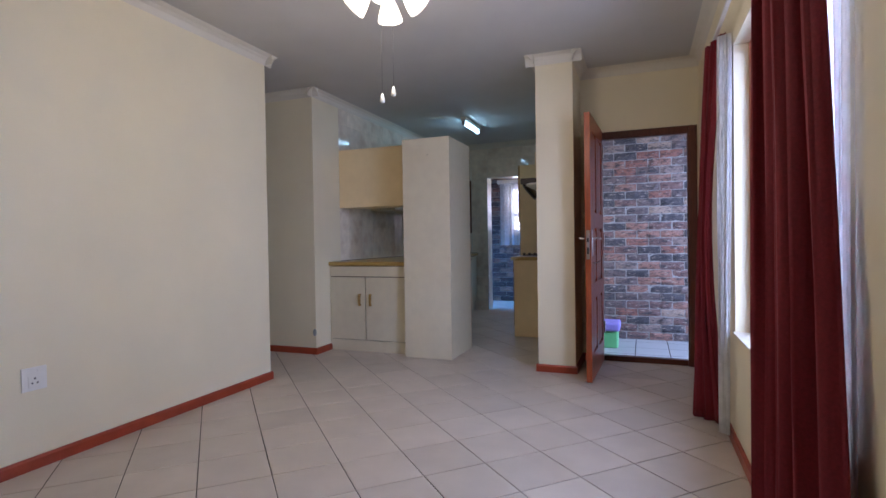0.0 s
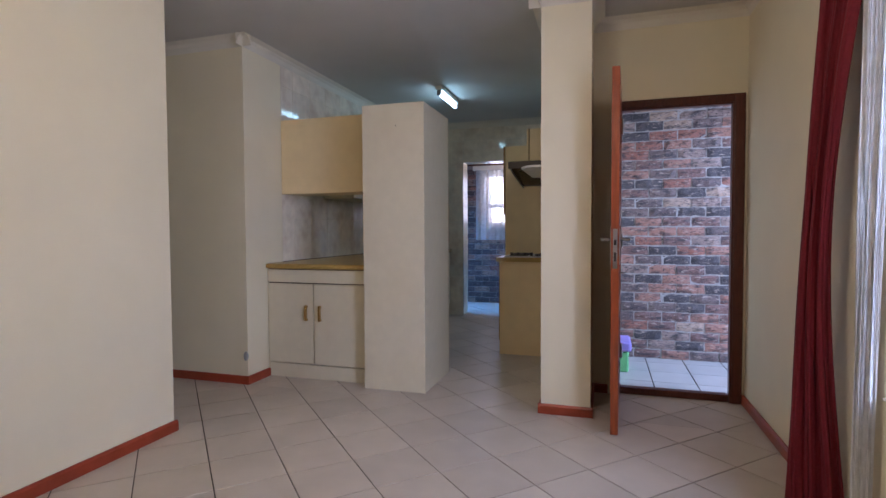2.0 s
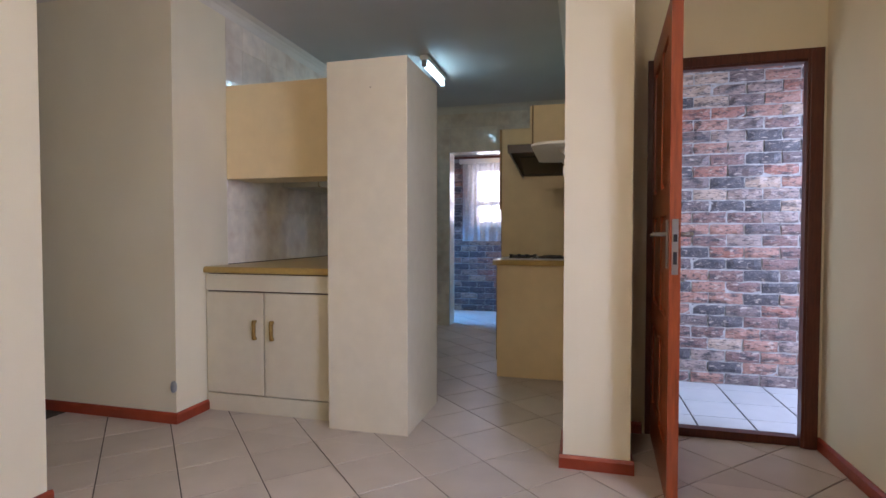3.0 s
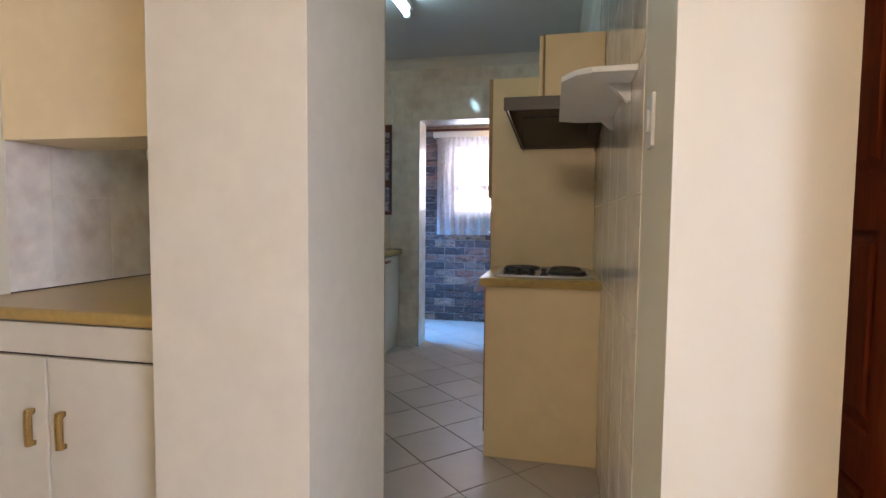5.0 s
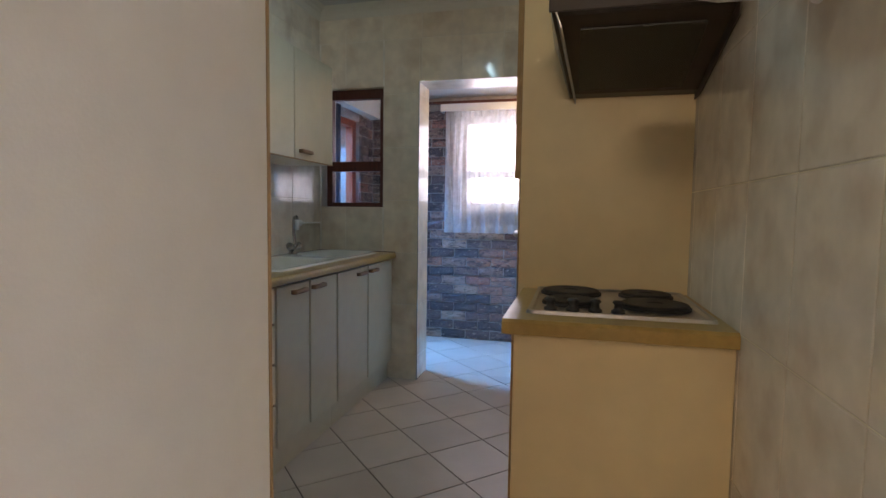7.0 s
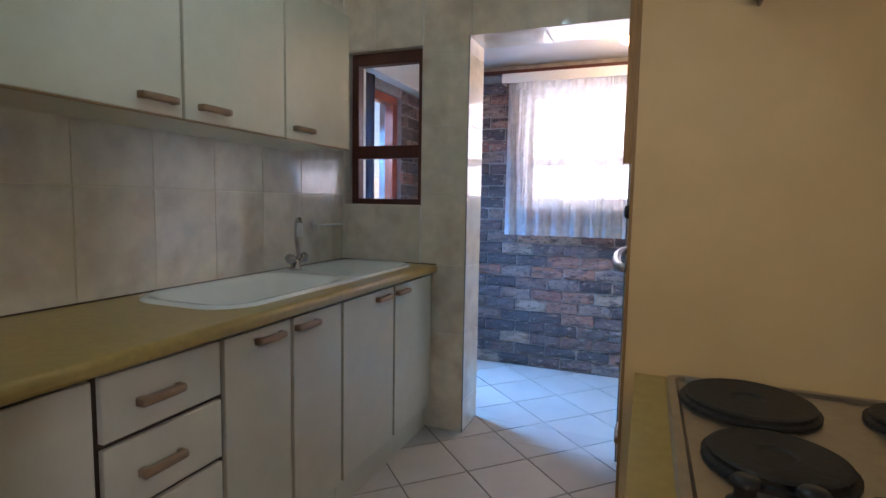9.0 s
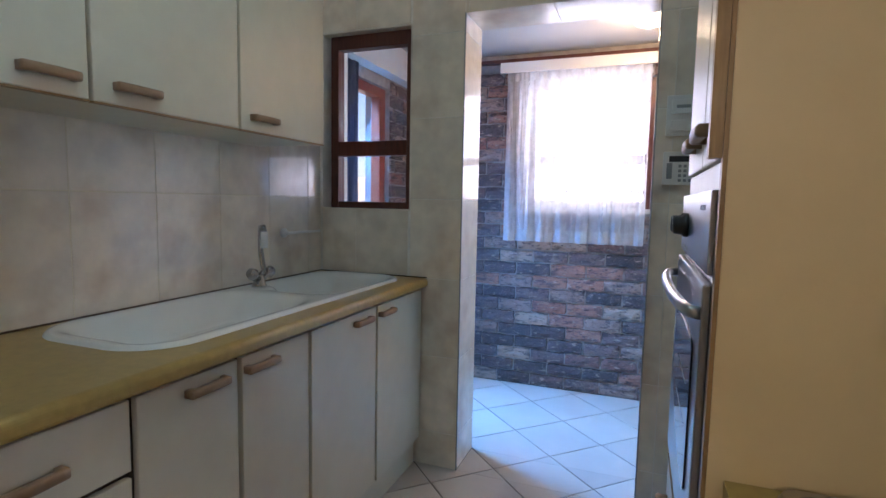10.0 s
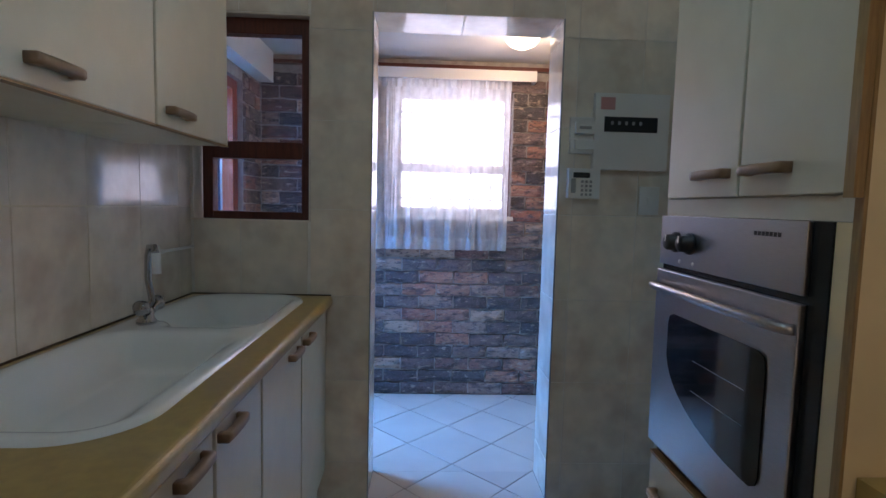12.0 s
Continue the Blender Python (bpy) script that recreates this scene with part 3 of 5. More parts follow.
# ---- ceiling fan ----
fan = thing("ceiling_fan", "white ceiling fan with lit frosted glass shades and pull cords", "ceiling fan")
FANX, FANY = -0.88, 2.68
bm = bmesh.new()
lathe(bm, (FANX, FANY, 0), [(0.065, CEIL - 0.001), (0.06, CEIL - 0.03), (0.025, CEIL - 0.05), (0.018, CEIL - 0.06), (0.018, CEIL - 0.10)])
part("canopy", finish(bm, smooth=True), M["plastic"], fan)
bm = bmesh.new()
lathe(bm, (FANX, FANY, 0), [(0.05, 2.51), (0.12, 2.495), (0.135, 2.45), (0.125, 2.40), (0.08, 2.375), (0.06, 2.34), (0.055, 2.29), (0.03, 2.27)])
part("motor", finish(bm, smooth=True), M["plastic"], fan)
for k in range(4):
    a = radians(64 + 90 * k)
    d, w = Vector((math.cos(a), math.sin(a), 0)), Vector((-math.sin(a), math.cos(a), 0))
    bm = bmesh.new()
    c = Vector((FANX, FANY, 2.455))
    outline = [(0.20, -0.05), (0.30, -0.062), (0.55, -0.068), (0.60, -0.05), (0.615, 0), (0.60, 0.05), (0.55, 0.068), (0.30, 0.062), (0.20, 0.05)]
    prism(bm, [c + d * u + w * v + Vector((0, 0, v * 0.18)) for u, v in outline], (0, 0, 0.006))
    blade = part("blade", finish(bm), M["plastic"], fan)
for k in range(4):
    a = radians(20 + 90 * k)
    d = Vector((math.cos(a), math.sin(a), 0))
    c = Vector((FANX, FANY, 2.275))
    bm = bmesh.new()
    tube(bm, [c + d * 0.02, c + d * 0.06 + Vector((0, 0, 0.01)), c + d * 0.085 + Vector((0, 0, -0.015))], 0.009)
    arm = part("lamp_arm", finish(bm, smooth=True), M["brass"], fan, "brass lamp arm")
    bm = bmesh.new()
    lathe(bm, (0, 0, 0), [(0.022, 0), (0.03, -0.015), (0.045, -0.05), (0.056, -0.085), (0.060, -0.105), (0.055, -0.10), (0.04, -0.06), (0.02, -0.02)], 20)
    bmesh.ops.transform(bm, verts=bm.verts, matrix=Matrix.Translation(c + d * 0.085 + Vector((0, 0, -0.01))) @ Matrix.Rotation(radians(42), 4, Vector((d.y, -d.x, 0))))
    part("glass_shade", finish(bm, smooth=True), M["shade_glow"], arm, "lit frosted glass shade").visible_shadow = False
for dx, dy, z in ((-0.02, -0.016, 1.74), (0.02, 0.021, 1.776)):
    bm = bmesh.new()
    tube(bm, [(FANX + dx, FANY + dy, 2.29), (FANX + dx, FANY + dy, z + 0.04)], 0.0006, 5)
    cord = part("pull_cord", finish(bm), M["dark_plastic"], fan)
    bm = bmesh.new()
    lathe(bm, (FANX + dx, FANY + dy, z), [(0.004, 0.045), (0.010, 0.02), (0.012, 0.008), (0.006, 0.0)], 12)
    part("pull_knob", finish(bm, smooth=True), M["plastic"], cord)

# ---- kitchen tube lamp ----
tube_lamp = thing("tube_lamp", "short fluorescent ceiling batten, lit cool white", "tube lamp")
part("batten", bmbox(-1.835, -1.765, 6.50, 7.12, CEIL - 0.045, CEIL, bevel=0.006), M["plastic"], tube_lamp)
for y0 in (6.50, 7.09):
    part("lamp_holder", bmbox(-1.82, -1.78, y0, y0 + 0.03, CEIL - 0.10, CEIL - 0.045, bevel=0.004), M["grey_plastic"] if y0 < 6.6 else M["plastic"], tube_lamp)
bm = bmesh.new()
tube(bm, [(-1.80, 6.53, CEIL - 0.075), (-1.80, 7.09, CEIL - 0.075)], 0.019, 14)
part("tube", finish(bm, smooth=True), M["tube_lit"], tube_lamp, "glowing fluorescent tube").visible_shadow = False

# ---- cabinets ----


def arch_handle(at, along, out, length, name="handle"):
    """A thick bowed wooden grip; at is its middle on the front."""
    along, out, at = Vector(along), Vector(out), Vector(at)
    up = along.cross(out)
    bm = bmesh.new()
    rings = []
    for u in (-1.0, -0.965, -0.76, -0.68, -0.35, 0.0, 0.35, 0.68, 0.76, 0.965, 1.0):
        lift = 0.022 if abs(u) == 1.0 else 0.026 + 0.003 * (1 - u * u)
        p = at + along * (u * length / 2)
        hw = 0.0085 if abs(u) == 1.0 else 0.0100
        inner = 0.011 if abs(u) < 0.7 else 0.0
        rings.append([bm.verts.new(p + up * (hw * s) + out * o) for s, o in ((-1, inner), (-1, lift - 0.004), (-0.6, lift), (0.6, lift), (1, lift - 0.004), (1, inner))])
    for a, c in zip(rings, rings[1:]):
        for k in range(6):
            bm.faces.new((a[k], a[(k + 1) % 6], c[(k + 1) % 6], c[k]))
    bm.faces.new(rings[0])
    bm.faces.new(rings[-1][::-1])
    return finish(bm, smooth=True)


def front(unit, name, x, y0, y1, z0, z1, out, handle=None, gap=0.0068):
    """A door or drawer front 18 mm thick in the plane x, facing out (+1 or -1)."""
    d = part(name, bmbox(*sorted((x, x - out * 0.018)), y0 + gap, y1 - gap, z0 + gap, z1 - gap, bevel=0.003), M["laminate"], unit)
    if handle:
        hy, hz = handle
        part("handle", arch_handle((x, hy, hz), (0, 1, 0), (out, 0, 0), 0.12), M["handle"], d, "bowed wooden handle")
    return d


BX = -2.23
KICK = 0.13


def base_unit(name, y0, y1, label):
    u = thing(name, label, "cabinet", group="kitchen base cabinets")
    part("body", bmbox(KL + 0.003, BX - 0.019, y0 + 0.001, y1 - 0.001, KICK, 0.74), M["gap"], u)
    part("plinth", bmbox(KL + 0.003, BX - 0.035, y0 + 0.001, y1 - 0.001, 0, KICK), M["laminate"], u)
    part("top_rail", bmbox(BX - 0.06, BX - 0.019, y0 + 0.001, y1 - 0.001, 0.741, 0.86), M["gap"], u)
    return u


drawers = base_unit("drawer_cabinet", 6.52, 6.867, "cream laminate four-drawer base cabinet with wooden handles")
for z0, z1 in ((0.131, 0.339), (0.339, 0.519), (0.519, 0.695), (0.695, 0.858)):
    front(drawers, "drawer_front", BX, 6.521, 6.866, z0, z1, 1, (6.667, (z0 + z1) / 2 - 0.006))
narrow = base_unit("base_cabinet", 6.867, 7.466, "cream laminate two-door base cabinet under the worktop")
front(narrow, "door", BX, 6.868, 7.164, KICK, 0.857, 1, (7.052, 0.815))
front(narrow, "door", BX, 7.166, 7.465, KICK, 0.857, 1, (7.238, 0.815))
sink_unit = base_unit("base_cabinet", 7.466, 8.350, "wide cream laminate two-door sink cabinet")
front(sink_unit, "door", BX, 7.467, 7.901, KICK, 0.857, 1, (7.785, 0.815))
front(sink_unit, "door", BX, 7.903, 8.346, KICK, 0.857, 1, (7.972, 0.815))
corner_unit = base_unit("corner_cabinet", 5.66, 6.52, "plain cream laminate corner base cabinet")
front(corner_unit, "panel", BX, 5.68, 6.515, KICK, 0.857, 1)

peninsula = thing("peninsula_cabinet", "cream laminate two-door cabinet facing the living room", "cabinet")
part("body", bmbox(KL + 0.003, -1.905, 5.085, 5.655, 0.11, 0.86), M["gap"], peninsula)
part("plinth", bmbox(KL + 0.003, -1.905, 5.068, 5.655, 0, 0.108, bevel=0.002), M["laminate"], peninsula)
part("top_panel", bmbox(KL + 0.003, -1.905, 5.062, 5.084, 0.755, 0.855, bevel=0.002), M["laminate"], peninsula)
for x0, x1, hx in ((KL + 0.008, -2.380, -2.435), (-2.371, -1.909, -2.315)):
    d = part("door", bmbox(x0, x1, 5.060, 5.080, 0.117, 0.746, bevel=0.003), M["laminate"], peninsula)
    part("handle", arch_handle((hx, 5.060, 0.52), (0, 0, 1), (0, -1, 0), 0.12), M["brass"], d, "bowed brassy handle")

tall = thing("tall_cabinet", "tall plain cream laminate cabinet standing on the tiles", "cabinet")
part("body", bmbox(-1.882, -1.450, 4.985, 5.565, 0.0, 2.045), M["gap"], tall)
part("back_panel", bmbox(-1.898, -1.426, 4.967, 4.984, 0.0, 2.060, bevel=0.002), M["laminate"], tall)
part("side_panel", bmbox(-1.449, -1.428, 4.985, 5.568, 0.0, 2.060, bevel=0.0015), M["laminate"], tall)
part("side_panel", bmbox(-1.898, -1.883, 4.985, 5.568, 0.0, 2.060, bevel=0.0015), M["laminate"], tall)
part("top_panel", bmbox(-1.882, -1.450, 4.985, 5.568, 2.046, 2.060), M["laminate"], tall)
part("edging", bmbox(-1.450, -1.428, 5.5685, 5.576, 0.0, 2.060), M["edge_wood"], tall, "wooden edge strip")
part("screw_cap", bmbox(-1.640, -1.634, 4.9655, 4.9668, 1.900, 1.906), M["gap"], tall)

bridge = thing("wall_cabinet", "plain cream laminate wall cabinet hung over the peninsula", "cabinet", group="kitchen wall cabinets")
part("back_panel", bmbox(KL + 0.003, -1.903, 5.274, 5.290, 1.466, 2.076, bevel=0.002), M["panel"], bridge)
part("body", bmbox(KL + 0.003, -1.903, 5.291, 5.60, 1.470, 2.072, bevel=0.001), M["panel"], bridge)
part("under_light", bmbox(-2.06, -1.92, 5.40, 5.50, 1.425, 1.469, bevel=0.006), M["plastic"], bridge, "small white under-cabinet lamp")

UX = -2.47
for y0, y1, doors in ((5.95, 6.500, ((5.95, 6.500, 6.43),)), (6.500, 7.444, ((6.500, 6.977, 6.885), (6.979, 7.444, 7.090))), (7.444, 7.905, ((7.446, 7.903, 7.550),))):
    u = thing("wall_cabinet", "cream laminate wall cabinet with wooden handle on tiled wall", "cabinet", group="kitchen wall cabinets")
    part("body", bmbox(KL + 0.002, UX - 0.020, y0 + 0.001, y1 - 0.001, 1.471, 2.068), M["laminate"], u)
    part("gap_strip", bmbox(UX - 0.0195, UX - 0.016, y0 + 0.001, y1 - 0.001, 1.472, 2.067), M["edge_wood"], u)
    for a, c, hy in doors:
        leaf = front(u, "door", UX, a, c, 1.468, 2.068, 1, (hy, 1.514), 0.004)
        part("edge_strip", bmbox(UX - 0.018, UX + 0.0006, a + 0.004, c - 0.004, 1.4675, 1.4715), M["edge_wood"], leaf, "brown edging along the door's foot")


# continuous worktop with a round-nosed front, L-shaped
worktop = thing("worktop", "mustard laminate worktop with rounded front edge", "worktop")
WT0, WT1 = 0.862, 0.902


def nosed(p0, p1, out, back):
    """A length of worktop edge with a rounded nose: from p0 to p1, nose towards out, depth back."""
    bm = bmesh.new()
    n, a = Vector((*out, 0)), Vector((*p0, 0))
    h = WT1 - WT0
    prof = [(-back, WT1)] + [(-0.020 + 0.020 * math.sin(q), WT1 - 0.020 + 0.020 * math.cos(q)) for q in (0.0, 0.26, 0.52, 0.79, 1.05, 1.31, 1.57)] + [(0, WT0 + 0.010), (-0.003, WT0 + 0.003), (-0.010, WT0), (-back, WT0)]
    prism(bm, [a + n * u + Vector((0, 0, v)) for u, v in prof], Vector((*p1, 0)) - a)
    return finish(bm)


part("front_edge", nosed((-2.205, 5.655), (-2.205, KE - 0.001), (1, 0), 0.13), M["worktop"], worktop)
part("slab", bmboxes([(KL + 0.001, -2.705, 5.655, KE - 0.001, WT0, WT1), (-2.705, -2.335, 5.655, 7.002, WT0, WT1), (-2.705, -2.335, 8.272, KE - 0.001, WT0, WT1)]), M["worktop"], worktop)
part("peninsula_slab", nosed((KL + 0.001, 5.045), (-1.904, 5.045), (0, -1), 0.61), M["worktop"], worktop)
part("back_seal", bmboxes([(KL + 0.001, KL + 0.006, 5.28, KE - 0.004, WT1, WT1 + 0.005), (KL + 0.006, -2.21, KE - 0.006, KE - 0.001, WT1, WT1 + 0.005)]), M["gap"], worktop, "dark sealant line")

# ---- sink ----
sink = thing("sink", "long white acrylic double sink let into the worktop", "sink")


def rounded(x0, x1, y0, y1, r, n=6):
    pts = []
    for cx, cy, a0 in ((x1 - r, y1 - r, 0), (x0 + r, y1 - r, 90), (x0 + r, y0 + r, 180), (x1 - r, y0 + r, 270)):
        pts += [(cx + r * math.cos(radians(a0 + 90 * k / n)), cy + r * math.sin(radians(a0 + 90 * k / n))) for k in range(n + 1)]
    return pts


def loops(bm, rings, close_last=True):
    made = [[bm.verts.new(p) for p in ring] for ring in rings]
    n = len(made[0])
    for a, c in zip(made, made[1:]):
        for k in range(n):
            bm.faces.new((a[k], a[(k + 1) % n], c[(k + 1) % n], c[k]))
    if close_last:
        bm.faces.new(made[-1])
    return made


ox0, ox1, oy0, oy1 = -2.755, -2.292, 6.955, 8.322


def smooth_step(v):
    v = min(1.0, max(0.0, v))
    return v * v * (3 - 2 * v)


def basin_depth(x, y):
    """Two shallow-walled bowls with a low ridge between them and a flat ledge for the tap."""
    d = 0.0
    for bx0, bx1, by0, by1, deep in ((-2.732, -2.312, 6.978, 7.665, 0.080), (-2.732, -2.312, 7.71, 8.298, 0.10)):
        m = min(x - bx0, bx1 - x, y - by0, by1 - y)
        cx = max(0.0, 0.11 - min(x - bx0, bx1 - x))
        cy = max(0.0, 0.11 - min(y - by0, by1 - y))
        m = min(m, 0.11 - math.hypot(cx, cy)) if cx > 0 and cy > 0 else m
        d = max(d, deep * smooth_step(m / 0.15))
    t = math.hypot(x - (-2.665), (y - 7.75) * 0.9)
    return d * smooth_step((t - 0.045) / 0.05)


outline = []
corner = rounded(ox0, ox1, oy0, oy1, 0.15, 10)
for (xa, ya), (xb, yb) in zip(corner, corner[1:] + corner[:1]):
    steps = max(1, int(math.hypot(xb - xa, yb - ya) / 0.02))
    outline += [(xa + (xb - xa) * k / steps, ya + (yb - ya) * k / steps) for k in range(steps)]
mid = (ox0 + ox1) / 2
spine = [(mid, min(max(y, oy0 + 0.235), oy1 - 0.235)) for x, y in outline]
rings = [[(x, y, WT1 + 0.0005) for x, y in outline], [(x + (sx - x) * 0.025, y + (sy - y) * 0.025, WT1 + 0.009) for (x, y), (sx, sy) in zip(outline, spine)]]
for k in range(1, 37):
    s = 0.03 + 0.97 * k / 36
    ring = []
    for (x, y), (sx, sy) in zip(outline, spine):
        px, py = x + (sx - x) * s, y + (sy - y) * s
        ring.append((px, py, WT1 + 0.011 - basin_depth(px, py)))
    rings.append(ring)
bm = bmesh.new()
loops(bm, rings, False)
bmesh.ops.remove_doubles(bm, verts=bm.verts, dist=0.0015)
part("basin", finish(bm, smooth=True), M["acrylic"], sink)
for y in (7.99,):
    bm = bmesh.new()
    z = WT1 + 0.011 - basin_depth(-2.53, y)
    lathe(bm, (-2.53, y, z), [(0.038, 0.0005), (0.036, 0.003), (0.028, 0.002), (0.0, 0.001)], 20)
    part("drain", finish(bm, smooth=True), M["chrome"], sink, "chrome drain")

# ---- tap and holder ----
tap = thing("mixer_tap", "chrome sink mixer with a swan-neck spout standing on the sink", "tap")
TX, TY = -2.665, 7.75
bm = bmesh.new()
lathe(bm, (TX, TY, WT1 + 0.010), [(0.028, 0.0), (0.028, 0.012), (0.022, 0.02), (0.020, 0.045), (0.014, 0.055)], 18)
part("base", finish(bm, smooth=True), M["chrome"], tap)
bm = bmesh.new()
tube(bm, [(TX, TY, 0.955)] + [(TX + 0.012, TY + 0.012, 0.98), (TX + 0.004, TY + 0.006, 1.05), (TX + 0.006, TY + 0.004, 1.12), (TX + 0.016, TY - 0.004, 1.148), (TX + 0.034, TY - 0.014, 1.150), (TX + 0.042, TY - 0.018, 1.13)], 0.010, 12)
part("spout", finish(bm, smooth=True), M["chrome"], tap)
bm = bmesh.new()
tube(bm, [(TX + 0.042, TY - 0.018, 1.132), (TX + 0.043, TY - 0.019, 1.07)], 0.013, 12)
part("spout_end", finish(bm, smooth=True), M["plastic"], tap, "white plastic spout sleeve")
for s in (-1, 1):
    bm = bmesh.new()
    lathe(bm, (0, 0, 0), [(0.010, 0), (0.010, 0.025), (0.022, 0.03), (0.024, 0.04), (0.018, 0.058), (0.004, 0.06)], 10)
    bmesh.ops.transform(bm, verts=bm.verts, matrix=Matrix.Translation((TX + 0.01, TY + s * 0.012, 0.948)) @ Matrix.Rotation(radians(-58 * s), 4, "X"))
    part("tap_handle", finish(bm, smooth=True), M["chrome"], tap)
towel = thing("towel_rail", "short white plastic towel rail fixed to the tiles", "towel rail")
bm = bmesh.new()
lathe(bm, (KL, 8.06, 1.105), [(0.022, 0.0), (0.020, 0.01), (0.010, 0.014), (0.008, 0.03)], 14, "x")
part("rosette", finish(bm, smooth=True), M["plastic"], towel)
bm = bmesh.new()
tube(bm, [(KL + 0.026, 8.06, 1.105), (KL + 0.03, 8.30, 1.105)], 0.006, 8)
part("bar", finish(bm), M["plastic"], towel)

# ---- hob peninsula ----
hob_unit = thing("hob_cabinet", "cream laminate cabinet panel under the hob", "cabinet")
part("end_panel", bmbox(-1.146, KR - 0.001, 6.288, 6.306, 0.0, 0.866, bevel=0.002), M["panel"], hob_unit)
part("body", bmbox(-1.115, KR - 0.003, 6.307, 6.8715, 0.0, 0.866), M["laminate"], hob_unit)
part("edging", bmbox(-1.152, -1.1465, 6.288, 6.31, 0.13, 0.866), M["edge_wood"], hob_unit, "wooden edge strip")
front(hob_unit, "door", -1.152, 6.315, 6.868, 0.13, 0.86, -1)
hob_top = thing("hob_worktop", "mustard laminate worktop carrying the hob", "worktop")
HZ = 0.906
bm = bmesh.new()
prism(bm, [(-1.176, 6.300, HZ - 0.040), (KR - 0.001, 6.300, HZ - 0.040), (KR - 0.001, 6.8715, HZ - 0.040), (-1.176, 6.8715, HZ - 0.040)], (0, 0, 0.040))
part("slab", finish(bm), M["worktop"], hob_top)
bm = bmesh.new()
prism(bm, [(-1.176, 6.262, HZ - 0.040), (-1.176, 6.262, HZ - 0.008), (-1.176, 6.270, HZ), (-1.176, 6.300, HZ), (-1.176, 6.300, HZ - 0.040)], (KR - 0.001 + 1.176, 0, 0))
part("front_edge", finish(bm), M["worktop"], hob_top, "rounded laminate front edge")
hob = thing("hob", "stainless steel hob with four black solid plates and black knobs", "hob")
HX0, HX1, HY0, HY1 = -1.122, -0.622, 6.355, 6.865
bm = bmesh.new()
loops(bm, [[(x, y, HZ + 0.0005) for x, y in rounded(HX0, HX1, HY0, HY1, 0.02)], [(x, y, HZ + 0.010) for x, y in rounded(HX0 + 0.004, HX1 - 0.004, HY0 + 0.004, HY1 - 0.004, 0.02)],
           [(x, y, HZ + 0.010) for x, y in rounded(HX0 + 0.016, HX1 - 0.016, HY0 + 0.016, HY1 - 0.016, 0.018)], [(x, y, HZ + 0.004) for x, y in rounded(HX0 + 0.022, HX1 - 0.022, HY0 + 0.022, HY1 - 0.022, 0.016)]])
part("steel_tray", finish(bm, smooth=False), M["steel"], hob)
for px, py, pr in ((-1.00, 6.545, 0.080), (-1.00, 6.755, 0.095), (-0.755, 6.545, 0.095), (-0.755, 6.755, 0.080)):
    bm = bmesh.new()
    lathe(bm, (px, py, HZ + 0.004), [(pr + 0.007, 0.0), (pr + 0.007, 0.006), (pr, 0.008), (pr, 0.014), (pr - 0.005, 0.016), (0.025, 0.015), (0.02, 0.012), (0.0, 0.012)], 32)
    part("plate", finish(bm), M["iron"], hob, "black cast-iron hotplate")
for k in range(4):
    bm = bmesh.new()
    lathe(bm, (-1.055 + 0.062 * k, 6.418, HZ + 0.004), [(0.020, 0.0), (0.019, 0.008), (0.012, 0.012), (0.011, 0.024), (0.017, 0.030), (0.013, 0.036), (0.0, 0.037)], 14)
    part("knob", finish(bm, smooth=True), M["dark_plastic"], hob, "black control knob")

# ---- oven tower ----
tower = thing("oven_cabinet", "tall cream laminate oven housing with doors and drawers", "cabinet")
TFX = -1.200
part("end_panel", bmbox(TFX + 0.004, KR - 0.001, 6.873, 6.8875, 0.0, 2.022), M["panel"], tower)
part("edging", bmbox(TFX - 0.002, TFX + 0.0035, 6.872, 6.8885, 0.0, 2.022), M["edge_wood"], tower, "wooden edge strip")
part("body", bmbox(TFX + 0.022, KR - 0.002, 6.888, 7.494, 0.0, 0.6800), M["gap"], tower)
part("upper_body", bmbox(TFX + 0.022, KR - 0.002, 6.888, 7.494, 1.2900, 2.022), M["laminate"], tower)
part("back_body", bmbox(-0.6900, KR - 0.002, 6.888, 7.494, 0.6800, 1.2900), M["gap"], tower)
part("side_panel", bmbox(TFX + 0.022, KR - 0.002, 7.495, 7.511, 0.0, 2.022), M["laminate"], tower)
part("filler_strip", bmbox(TFX + 0.012, TFX + 0.0215, 6.888, 7.494, 1.2830, 1.3220), M["laminate"], tower)
for y0, y1, hy in ((6.91, 7.183, 7.092), (7.186, 7.486, 7.272)):
    front(tower, "door", TFX + 0.005, y0, y1, 1.3230, 2.019, -1, (hy, 1.3740), 0.002)
part("door_edging", bmbox(TFX - 0.018, TFX - 0.0025, 6.8735, 6.892, 1.3180, 2.022), M["edge_wood"], tower, "wooden strip beside the doors")
for z0, z1 in ((0.10, 0.37), (0.376, 0.6500)):
    d = front(tower, "drawer_front", TFX - 0.001, 6.894, 7.486, z0, z1, -1, (7.384, z1 - 0.09), 0.002)
    part("top_edging", bmbox(TFX - 0.003, TFX + 0.017, 6.896, 7.484, z1 - 0.001, z1 + 0.005), M["edge_wood"], d)
part("plinth", bmbox(TFX + 0.05, TFX + 0.07, 6.888, 7.494, 0.0, 0.10), M["laminate"], tower)

